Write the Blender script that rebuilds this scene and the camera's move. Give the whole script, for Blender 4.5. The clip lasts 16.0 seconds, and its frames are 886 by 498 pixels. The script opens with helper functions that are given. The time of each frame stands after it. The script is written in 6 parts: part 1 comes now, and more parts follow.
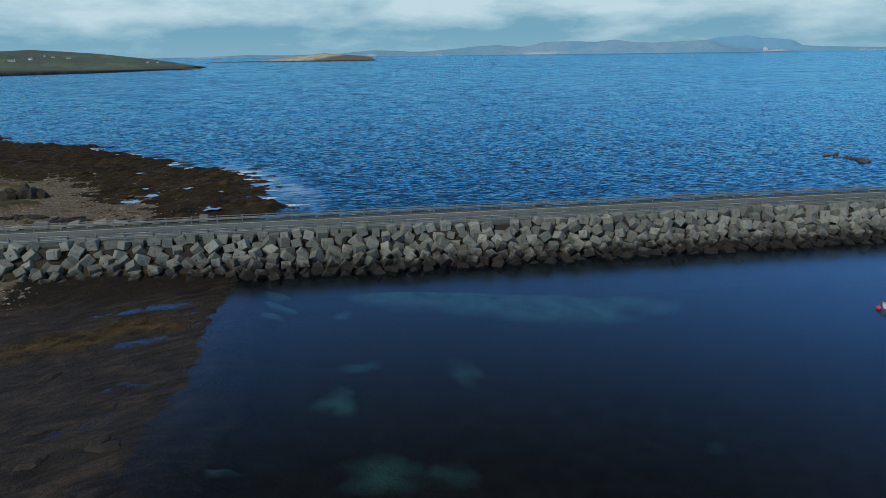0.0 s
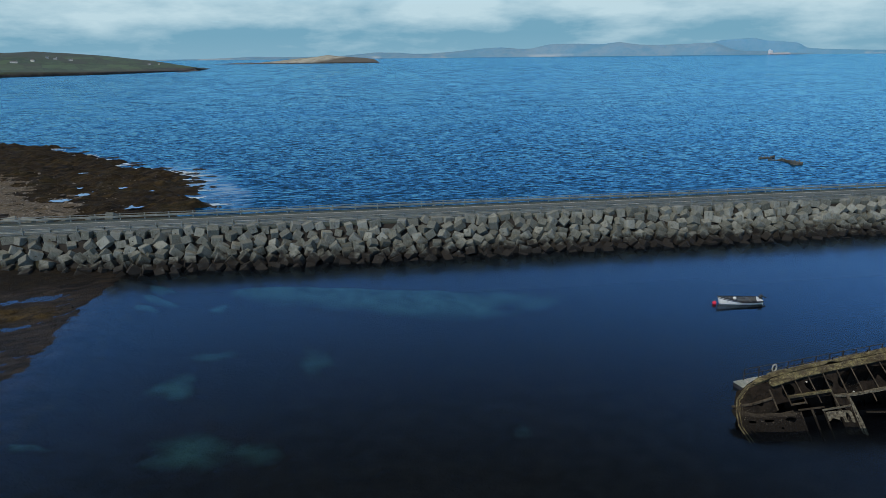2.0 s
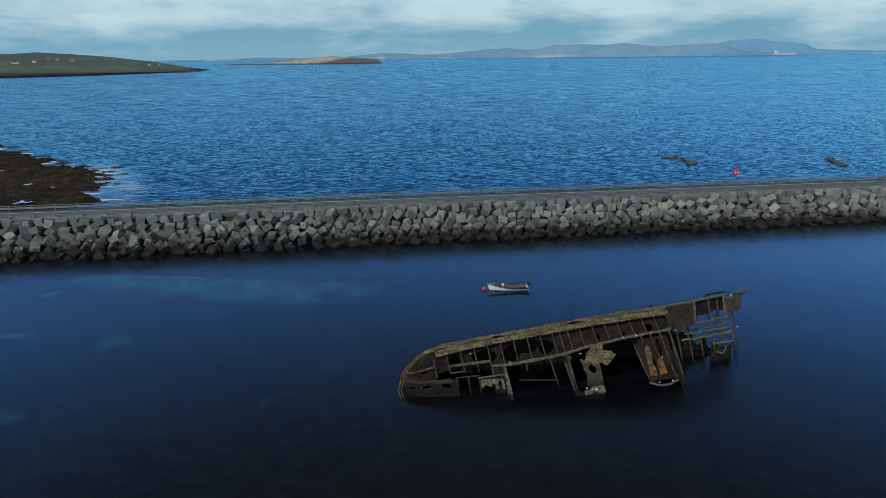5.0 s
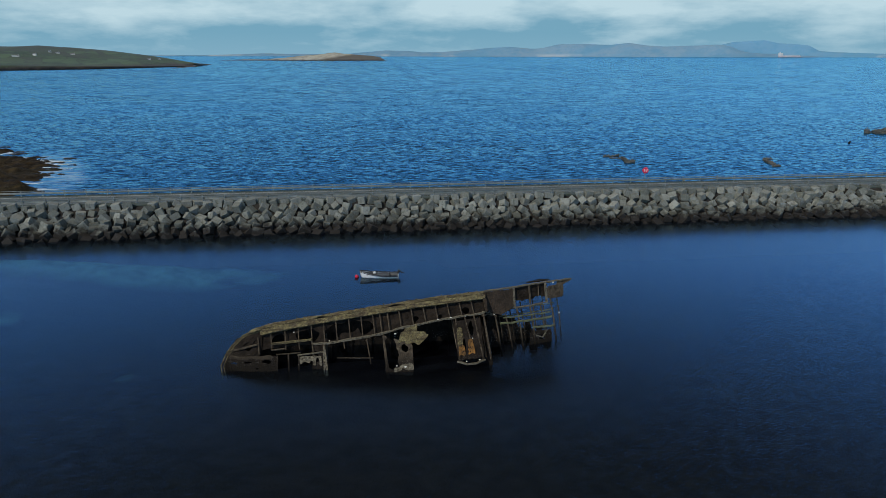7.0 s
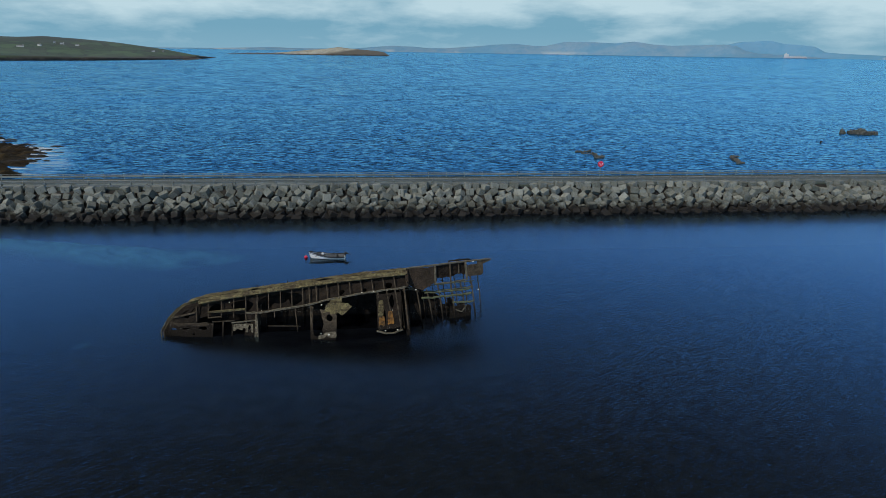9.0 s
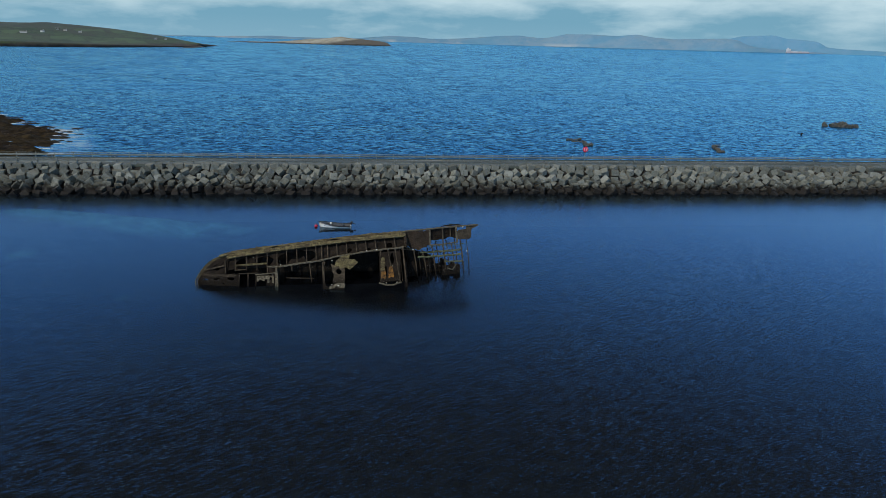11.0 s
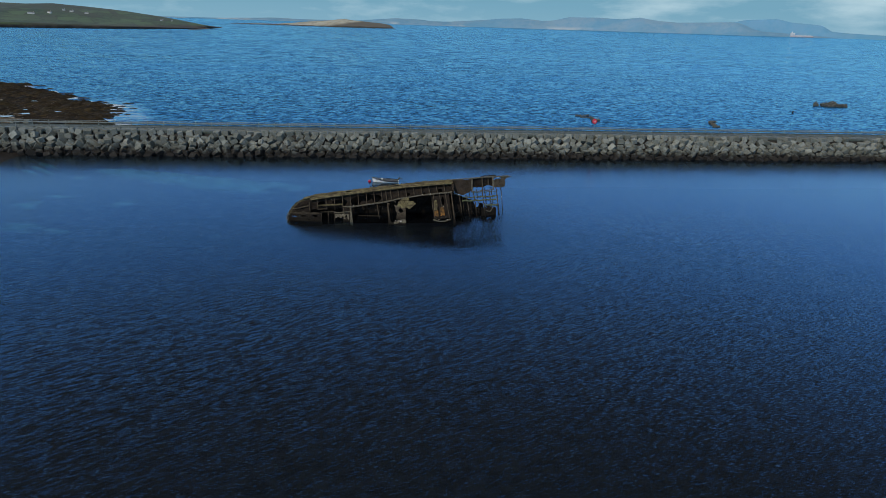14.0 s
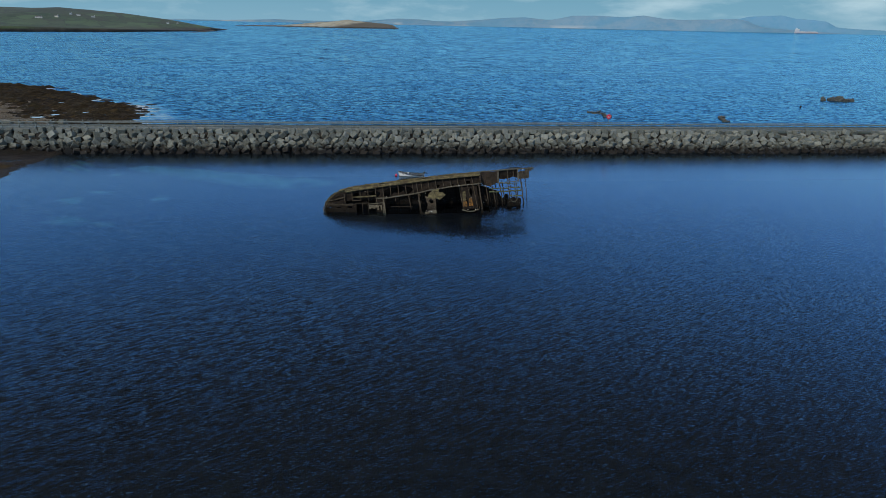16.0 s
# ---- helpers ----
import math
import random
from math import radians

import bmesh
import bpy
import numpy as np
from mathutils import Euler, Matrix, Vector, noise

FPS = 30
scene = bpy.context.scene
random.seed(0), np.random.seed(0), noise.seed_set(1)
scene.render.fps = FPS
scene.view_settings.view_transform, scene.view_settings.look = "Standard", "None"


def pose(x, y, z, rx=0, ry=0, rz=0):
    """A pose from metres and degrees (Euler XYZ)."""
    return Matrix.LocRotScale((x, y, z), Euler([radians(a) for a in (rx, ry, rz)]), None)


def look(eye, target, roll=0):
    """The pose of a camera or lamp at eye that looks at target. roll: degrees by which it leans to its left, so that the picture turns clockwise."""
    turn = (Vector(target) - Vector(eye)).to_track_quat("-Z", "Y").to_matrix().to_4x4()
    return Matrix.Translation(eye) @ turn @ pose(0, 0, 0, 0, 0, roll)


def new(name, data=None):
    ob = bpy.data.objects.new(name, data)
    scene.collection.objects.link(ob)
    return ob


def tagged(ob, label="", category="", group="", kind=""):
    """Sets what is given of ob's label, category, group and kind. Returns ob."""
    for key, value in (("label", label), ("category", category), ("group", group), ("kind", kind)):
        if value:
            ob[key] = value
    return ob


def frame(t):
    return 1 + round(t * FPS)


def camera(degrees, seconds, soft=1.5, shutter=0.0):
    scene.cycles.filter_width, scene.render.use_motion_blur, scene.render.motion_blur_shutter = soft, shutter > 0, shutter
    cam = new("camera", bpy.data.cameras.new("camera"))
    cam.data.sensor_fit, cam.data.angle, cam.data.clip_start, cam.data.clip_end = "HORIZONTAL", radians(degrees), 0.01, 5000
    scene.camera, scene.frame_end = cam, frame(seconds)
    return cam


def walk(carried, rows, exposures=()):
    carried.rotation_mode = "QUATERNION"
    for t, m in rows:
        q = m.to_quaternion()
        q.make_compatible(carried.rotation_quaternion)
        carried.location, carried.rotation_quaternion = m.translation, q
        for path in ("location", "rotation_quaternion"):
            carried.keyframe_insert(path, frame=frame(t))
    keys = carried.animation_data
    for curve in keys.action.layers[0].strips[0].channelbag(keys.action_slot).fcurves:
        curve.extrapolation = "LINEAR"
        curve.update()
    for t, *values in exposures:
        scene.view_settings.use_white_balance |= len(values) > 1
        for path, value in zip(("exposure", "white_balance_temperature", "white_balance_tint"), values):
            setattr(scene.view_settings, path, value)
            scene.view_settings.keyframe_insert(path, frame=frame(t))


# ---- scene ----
cam = camera(68.0, 16.0, 0.55)
PATH = [
    (0, (-1.05, 1.76, 24.498), (-0.759, 3.655, 23.928), -0.7),
    (0.5, (2.492, 0.402, 24.542), (2.779, 2.298, 23.974), -0.6),
    (1, (6.119, -1.108, 24.611), (6.402, 0.789, 24.044), -0.5),
    (1.5, (9.861, -2.617, 24.688), (10.141, -0.719, 24.123), -0.5),
    (2, (13.639, -4.008, 24.757), (13.913, -2.109, 24.193), -0.6),
    (2.5, (17.482, -5.445, 24.822), (17.75, -3.546, 24.258), -0.7),
    (3, (21.306, -6.923, 24.911), (21.57, -5.022, 24.347), -0.6),
    (3.5, (25.139, -8.456, 24.963), (25.399, -6.554, 24.4), -0.7),
    (4, (28.991, -10.05, 25.012), (29.247, -8.148, 24.449), -0.7),
    (4.5, (32.849, -11.637, 25.007), (33.102, -9.735, 24.444), -0.7),
    (5, (36.724, -13.214, 24.985), (36.974, -11.311, 24.423), -0.6),
    (7.5, (53.701, -20.107, 24.974), (53.937, -18.204, 24.405), 0.3),
    (8, (55.603, -21.458, 24.984), (55.835, -19.555, 24.414), 0.5),
    (8.5, (56.886, -23.061, 24.995), (57.117, -21.159, 24.422), 0.7),
    (9, (57.762, -25.004, 25.009), (57.992, -23.103, 24.431), 0.9),
    (9.2, (57.919, -25.953, 25.001), (58.15, -24.052, 24.423), 1.0),
    (11.5, (56.489, -38.725, 25.326), (56.718, -36.835, 24.714), 1.7),
    (12, (55.408, -41.869, 25.337), (55.636, -39.981, 24.717), 1.8),
    (12.5, (54.108, -45.082, 25.357), (54.337, -43.196, 24.73), 1.8),
    (13, (52.698, -48.195, 25.352), (52.927, -46.313, 24.717), 1.9),
    (13.5, (51.276, -51.006, 25.305), (51.504, -49.126, 24.663), 1.9),
    (14, (49.845, -53.377, 25.268), (50.072, -51.499, 24.62), 1.8),
    (14.5, (48.481, -55.178, 25.223), (48.705, -53.301, 24.573), 1.7),
    (15, (47.352, -56.471, 25.208), (47.573, -54.593, 24.557), 1.5),
    (15.5, (46.571, -57.299, 25.188), (46.788, -55.42, 24.537), 1.4),
    (16, (45.934, -57.77, 25.17), (46.147, -55.89, 24.521), 1.2),
]
walk(cam, [(t, look(eye, target, roll)) for t, eye, target, roll in PATH])

# ---- world, sun, exposure ----
SUN_EL, SUN_AZ = radians(44), radians(226)      # azimuth clockwise from +y: to the left of the view, a little behind
world = bpy.data.worlds.new("sky")
scene.world = world
world.use_nodes = True
wt = world.node_tree
wt.nodes.clear()


def wn(kind, **values):
    n = wt.nodes.new(kind)
    for k, v in values.items():
        n.inputs[k].default_value = v
    return n


sky = wn("ShaderNodeTexSky")
sky.sky_type, sky.sun_disc, sky.sun_elevation, sky.sun_rotation = "NISHITA", False, SUN_EL, SUN_AZ
sky.air_density, sky.dust_density, sky.ozone_density = 1.0, 0.3, 5.0
co = wn("ShaderNodeTexCoord")
sep = wn("ShaderNodeSeparateXYZ")
wt.links.new(co.outputs["Generated"], sep.inputs[0])
lift = wn("ShaderNodeMath"); lift.operation = "MAXIMUM"; lift.inputs[1].default_value = 0.0
wt.links.new(sep.outputs[2], lift.inputs[0])
lift2 = wn("ShaderNodeMath"); lift2.operation = "ADD"; lift2.inputs[1].default_value = 0.20
wt.links.new(lift.outputs[0], lift2.inputs[0])
dx = wn("ShaderNodeMath"); dx.operation = "DIVIDE"
dy = wn("ShaderNodeMath"); dy.operation = "DIVIDE"
for d, i in ((dx, 0), (dy, 1)):
    wt.links.new(sep.outputs[i], d.inputs[0])
    wt.links.new(lift2.outputs[0], d.inputs[1])
flat = wn("ShaderNodeCombineXYZ")
wt.links.new(dx.outputs[0], flat.inputs[0])
wt.links.new(dy.outputs[0], flat.inputs[1])
cloud = wn("ShaderNodeTexNoise", Scale=0.6, Detail=9.0, Roughness=0.58, Distortion=0.25)
wt.links.new(flat.outputs[0], cloud.inputs["Vector"])
cover = wt.nodes.new("ShaderNodeMapRange")
cover.inputs[1].default_value, cover.inputs[2].default_value = 0.02, 0.40
wt.links.new(cloud.outputs[0], cover.inputs[0])
shade = wn("ShaderNodeTexNoise", Scale=1.5, Detail=7.0, Roughness=0.52, Distortion=0.2)
wt.links.new(flat.outputs[0], shade.inputs["Vector"])
tone = wt.nodes.new("ShaderNodeMapRange")
tone.inputs[1].default_value, tone.inputs[2].default_value = 0.37, 0.63
# heaped cloud seen edge on: paler towards the top, a grey-blue bank under it
stretch = wn("ShaderNodeVectorMath"); stretch.operation = "MULTIPLY"
stretch.inputs[1].default_value = (6.0, 6.0, 22.0)
wt.links.new(co.outputs["Generated"], stretch.inputs[0])
puff = wn("ShaderNodeTexNoise", Scale=1.0, Detail=7.0, Roughness=0.58, Distortion=0.08)
wt.links.new(stretch.outputs[0], puff.inputs["Vector"])
rise = wt.nodes.new("ShaderNodeMapRange")
rise.inputs[1].default_value, rise.inputs[2].default_value, rise.inputs[3].default_value, rise.inputs[4].default_value = 0.012, 0.075, -0.13, 0.13
wt.links.new(lift.outputs[0], rise.inputs[0])
heap = wn("ShaderNodeMath"); heap.operation = "MULTIPLY_ADD"; heap.inputs[1].default_value = 0.72
wt.links.new(puff.outputs[0], heap.inputs[0])
wt.links.new(rise.outputs[0], heap.inputs[2])
mass = wn("ShaderNodeMath"); mass.operation = "MULTIPLY_ADD"; mass.inputs[1].default_value = 0.28
wt.links.new(shade.outputs[0], mass.inputs[0])
wt.links.new(heap.outputs[0], mass.inputs[2])


def sky_math(op, a, b):
    n = wn("ShaderNodeMath")
    n.operation = op
    for i, v in ((0, a), (1, b)):
        if isinstance(v, (int, float)):
            n.inputs[i].default_value = v
        else:
            wt.links.new(v, n.inputs[i])
    return n.outputs[0]


# a rain-grey bank lies low over the isle
bx = sky_math("MULTIPLY", sky_math("ADD", sep.outputs[0], 0.15), 5.5)
bz = sky_math("MULTIPLY", sky_math("SUBTRACT", sep.outputs[2], 0.027), 62.0)
rain = sky_math("POWER", 2.718, sky_math("MULTIPLY", sky_math("ADD", sky_math("MULTIPLY", bx, bx), sky_math("MULTIPLY", bz, bz)), -1.0))
wt.links.new(sky_math("SUBTRACT", mass.outputs[0], sky_math("MULTIPLY", rain, 0.13)), tone.inputs[0])
cloudcol = wt.nodes.new("ShaderNodeMix"); cloudcol.data_type = "RGBA"
cloudcol.inputs[6].default_value, cloudcol.inputs[7].default_value = (2.3, 4.9, 6.6, 1), (6.6, 8.9, 9.9, 1)
wt.links.new(tone.outputs[0], cloudcol.inputs[0])
bank = wt.nodes.new("ShaderNodeMapRange")          # the bank of cloud lies low, the sky overhead is clear
bank.inputs[1].default_value, bank.inputs[2].default_value, bank.inputs[3].default_value, bank.inputs[4].default_value = 0.07, 0.24, 1.0, 0.05
wt.links.new(lift.outputs[0], bank.inputs[0])
high = wt.nodes.new("ShaderNodeMapRange")          # unseen broken cloud overhead, its darker underside added to dim the bay's reflections
high.inputs[1].default_value, high.inputs[2].default_value, high.inputs[3].default_value, high.inputs[4].default_value = 0.33, 0.58, 0.0, 0.95
wt.links.new(lift.outputs[0], high.inputs[0])
banks = wn("ShaderNodeMath"); banks.operation = "MAXIMUM"
wt.links.new(bank.outputs[0], banks.inputs[0])
wt.links.new(high.outputs[0], banks.inputs[1])
under = wt.nodes.new("ShaderNodeMapRange")
under.inputs[1].default_value, under.inputs[2].default_value, under.inputs[3].default_value, under.inputs[4].default_value = 0.15, 0.55, 1.0, 0.21
wt.links.new(lift.outputs[0], under.inputs[0])
dim = wn("ShaderNodeVectorMath"); dim.operation = "SCALE"
wt.links.new(cloudcol.outputs[2], dim.inputs[0])
wt.links.new(under.outputs[0], dim.inputs["Scale"])
thin = wn("ShaderNodeMath"); thin.operation = "MULTIPLY"
wt.links.new(cover.outputs[0], thin.inputs[0])
wt.links.new(banks.outputs[0], thin.inputs[1])
both = wt.nodes.new("ShaderNodeMix"); both.data_type = "RGBA"
wt.links.new(thin.outputs[0], both.inputs[0])
deep = wn("ShaderNodeVectorMath"); deep.operation = "MULTIPLY"
deep.inputs[1].default_value = (2.15, 2.85, 3.35)
wt.links.new(sky.outputs[0], deep.inputs[0])
wt.links.new(deep.outputs[0], both.inputs[6])
grey = wn("ShaderNodeVectorMath"); grey.operation = "MULTIPLY"
tint = wt.nodes.new("ShaderNodeMix"); tint.data_type = "RGBA"
tint.inputs[6].default_value, tint.inputs[7].default_value = (1, 1, 1, 1), (1.5, 0.98, 0.64, 1)
wt.links.new(high.outputs[0], tint.inputs[0])
wt.links.new(dim.outputs[0], grey.inputs[0])
wt.links.new(tint.outputs[2], grey.inputs[1])
wt.links.new(grey.outputs[0], both.inputs[7])
# distant haze where the cloud base meets the horizon
hz = wt.nodes.new("ShaderNodeMapRange")
hz.inputs[1].default_value, hz.inputs[2].default_value, hz.inputs[3].default_value, hz.inputs[4].default_value = 0.0, 0.03, 0.4, 0.0
wt.links.new(lift.outputs[0], hz.inputs[0])
hazed = wt.nodes.new("ShaderNodeMix"); hazed.data_type = "RGBA"
hazed.inputs[7].default_value = (3.6, 6.0, 7.6, 1)
wt.links.new(hz.outputs[0], hazed.inputs[0])
wt.links.new(both.outputs[2], hazed.inputs[6])
bg = wn("ShaderNodeBackground", Strength=0.085)
wt.links.new(hazed.outputs[2], bg.inputs[0])
out = wn("ShaderNodeOutputWorld")
wt.links.new(bg.outputs[0], out.inputs[0])

sun = new("sun", bpy.data.lights.new("sun", "SUN"))
sun.data.energy, sun.data.angle, sun.data.color = 3.0, radians(2), (1.0, 0.90, 0.76)
to_sun = Vector((math.sin(SUN_AZ) * math.cos(SUN_EL), math.cos(SUN_AZ) * math.cos(SUN_EL), math.sin(SUN_EL)))
sun.matrix_world = look(to_sun * 300, (0, 0, 0))
scene.view_settings.exposure = -0.15

# ---- materials ----


class Mat:
    """A small builder of node materials in world metres (or object metres)."""

    def __init__(self, name, space="Object"):
        self.m = bpy.data.materials.new(name)
        self.m.use_nodes = True
        self.t = self.m.node_tree
        self.p = self.t.nodes["Principled BSDF"]
        self.out = self.t.nodes["Material Output"]
        if space == "World":
            self.co = self.t.nodes.new("ShaderNodeNewGeometry").outputs["Position"]
        else:
            self.co = self.t.nodes.new("ShaderNodeTexCoord").outputs["Object"]

    def link(self, a, b):
        self.t.links.new(a, b)

    def noise(self, scale, detail=5.0, rough=0.55, distort=0.0, stretch=None):
        n = self.t.nodes.new("ShaderNodeTexNoise")
        n.inputs["Scale"].default_value, n.inputs["Detail"].default_value = scale, detail
        n.inputs["Roughness"].default_value, n.inputs["Distortion"].default_value = rough, distort
        v = self.co
        if stretch:
            mp = self.t.nodes.new("ShaderNodeMapping")
            mp.vector_type = "TEXTURE"                       # turned first, then stretched along the turned axes
            mp.inputs["Rotation"].default_value = (0, 0, radians(stretch[3] if len(stretch) > 3 else 0))
            mp.inputs["Scale"].default_value = [1 / q for q in stretch[:3]]
            self.link(v, mp.inputs[0])
            v = mp.outputs[0]
        self.link(v, n.inputs["Vector"])
        return n.outputs[0]

    def slopes(self, scale, detail, rough, stretch):
        """Three unlike noises at once, as a vector."""
        return self.noise(scale, detail, rough, 0.3, stretch).node.outputs["Color"]

    def vec(self, op, a, b=None):
        v = self.t.nodes.new("ShaderNodeVectorMath")
        v.operation = op
        self.link(a, v.inputs[0])
        if b is not None:
            slot = v.inputs["Scale"] if op == "SCALE" else v.inputs[1]
            if isinstance(b, (int, float, tuple)):
                slot.default_value = b
            else:
                self.link(b, slot)
        return v.outputs[0]

    def fields(self, scale, stretch):
        """Plots of land: a value for each plot, and the distance from its bounds."""
        outs = []
        mp = self.t.nodes.new("ShaderNodeMapping")
        mp.vector_type = "TEXTURE"
        mp.inputs["Rotation"].default_value = (0, 0, radians(stretch[2]))
        mp.inputs["Scale"].default_value = (1 / stretch[0], 1 / stretch[1], 1000.0)
        self.link(self.co, mp.inputs[0])
        for feature, slot in (("F1", "Color"), ("DISTANCE_TO_EDGE", "Distance")):
            v = self.t.nodes.new("ShaderNodeTexVoronoi")
            v.feature = feature
            v.inputs["Scale"].default_value = scale
            self.link(mp.outputs[0], v.inputs["Vector"])
            outs.append(v.outputs[slot])
        return outs

    def ramp(self, src, lo, hi, a=0.0, b=1.0):
        r = self.t.nodes.new("ShaderNodeMapRange")
        r.inputs[1].default_value, r.inputs[2].default_value, r.inputs[3].default_value, r.inputs[4].default_value = lo, hi, a, b
        self.link(src, r.inputs[0])
        return r.outputs[0]

    def mix(self, fac, a, b):
        x = self.t.nodes.new("ShaderNodeMix")
        x.data_type = "RGBA"
        for i, v in ((0, fac), (6, a), (7, b)):
            if isinstance(v, (int, float)):
                x.inputs[i].default_value = v
            elif isinstance(v, tuple):
                x.inputs[i].default_value = (*v, 1)
            else:
                self.link(v, x.inputs[i])
        return x.outputs[2]

    def math(self, op, a, b=0.0):
        x = self.t.nodes.new("ShaderNodeMath")
        x.operation = op
        for i, v in ((0, a), (1, b)):
            if isinstance(v, (int, float)):
                x.inputs[i].default_value = v
            else:
                self.link(v, x.inputs[i])
        return x.outputs[0]

    def rand(self):
        return self.t.nodes.new("ShaderNodeObjectInfo").outputs["Random"]

    def island(self):
        return self.t.nodes.new("ShaderNodeNewGeometry").outputs["Random Per Island"]

    def height(self):
        s = self.t.nodes.new("ShaderNodeSeparateXYZ")
        self.link(self.t.nodes.new("ShaderNodeNewGeometry").outputs["Position"], s.inputs[0])
        return s.outputs[2]

    def attr(self, name):
        a = self.t.nodes.new("ShaderNodeAttribute")
        a.attribute_name = name
        return a.outputs["Fac"]

    def bump(self, src, strength, distance):
        b = self.t.nodes.new("ShaderNodeBump")
        b.inputs["Strength"].default_value, b.inputs["Distance"].default_value = strength, distance
        self.link(src, b.inputs["Height"])
        return b.outputs[0]

    def done(self, color, rough=0.8, metal=0.0, bump=None, spec=0.5):
        if isinstance(color, tuple):
            self.p.inputs["Base Color"].default_value = (*color, 1)
        else:
            self.link(color, self.p.inputs["Base Color"])
        if isinstance(rough, float):
            self.p.inputs["Roughness"].default_value = rough
        else:
            self.link(rough, self.p.inputs["Roughness"])
        self.p.inputs["Metallic"].default_value = metal
        self.p.inputs["Specular IOR Level"].default_value = spec
        if bump:
            self.link(bump, self.p.inputs["Normal"])
        return self.m


def plain(name, a, b, scale=3.0, rough=0.75, metal=0.0, relief=0.01, fine=25.0, spec=0.4):
    """Two-tone surface with coarse and fine variation and a fine relief."""
    k = Mat(name)
    n = k.noise(scale, 6.0, 0.6)
    f = k.noise(fine, 4.0, 0.6)
    col = k.mix(k.ramp(n, 0.35, 0.65), a, b)
    col = k.mix(k.ramp(f, 0.3, 0.75, 0.0, 0.35), col, tuple(c * 0.55 for c in a))
    return k.done(col, rough, metal, k.bump(f, 0.5, relief), spec)


def concrete(name, island):
    """Weathered cast concrete, every block of its own tone; black weed below the tide mark."""
    k = Mat(name, "World")
    r = k.island() if island else k.rand()
    n = k.noise(0.9, 6.0, 0.62)
    f = k.noise(9.0, 5.0, 0.65)
    streak = k.noise(2.2, 4.0, 0.6, 0.3, (1.6, 1.6, 0.25))
    col = k.mix(r, (0.070, 0.077, 0.067), (0.232, 0.246, 0.218))
    col = k.mix(k.ramp(n, 0.42, 0.68, 0.0, 0.7), col, (0.100, 0.114, 0.094))
    col = k.mix(k.ramp(streak, 0.52, 0.70, 0.0, 0.65), col, (0.045, 0.05, 0.042))
    col = k.mix(k.ramp(f, 0.54, 0.72, 0.0, 0.6), col, (0.345, 0.36, 0.325))
    tide = k.math("ADD", k.height(), k.math("MULTIPLY", k.math("SUBTRACT", n, 0.5), -3.2))
    weed = k.mix(k.ramp(f, 0.4, 0.6), (0.004, 0.0035, 0.003), (0.010, 0.008, 0.005))
    col = k.mix(k.ramp(tide, 1.0, 2.3, 0.7, 0.0), col, (0.026, 0.029, 0.021))
    col = k.mix(k.ramp(tide, 0.7, 1.35, 1.0, 0.0), col, weed)
    return k.done(col, 0.88, 0.0, k.bump(f, 0.6, 0.03))


CONCRETE = concrete("block_concrete", False)
CONCRETE_FAR = concrete("block_concrete_joined", True)


def make_asphalt():
    k = Mat("asphalt", "World")
    n = k.noise(0.35, 5.0, 0.6, 0.0, (0.15, 1.0, 1.0))
    f = k.noise(14.0, 4.0, 0.7)
    col = k.mix(k.ramp(n, 0.35, 0.65), (0.070, 0.090, 0.088), (0.102, 0.124, 0.121))
    col = k.mix(k.ramp(f, 0.3, 0.7, 0.0, 0.3), col, (0.08, 0.08, 0.08))
    return k.done(col, 0.85, 0.0, k.bump(f, 0.4, 0.01))


ASPHALT = make_asphalt()
LINE = plain("road_paint", (0.55, 0.55, 0.50), (0.36, 0.36, 0.33), 1.2, 0.7)
STEEL = plain("galvanised_steel", (0.24, 0.27, 0.26), (0.15, 0.175, 0.165), 1.5, 0.5, 0.35)
VERGE = plain("verge_gravel_and_grass", (0.040, 0.056, 0.045), (0.072, 0.088, 0.078), 0.8, 0.95, 0.0, 0.04, 9.0)
FILL = plain("rubble_fill", (0.010, 0.0095, 0.009), (0.030, 0.028, 0.024), 0.7, 0.95, 0.0, 0.1, 4.0)


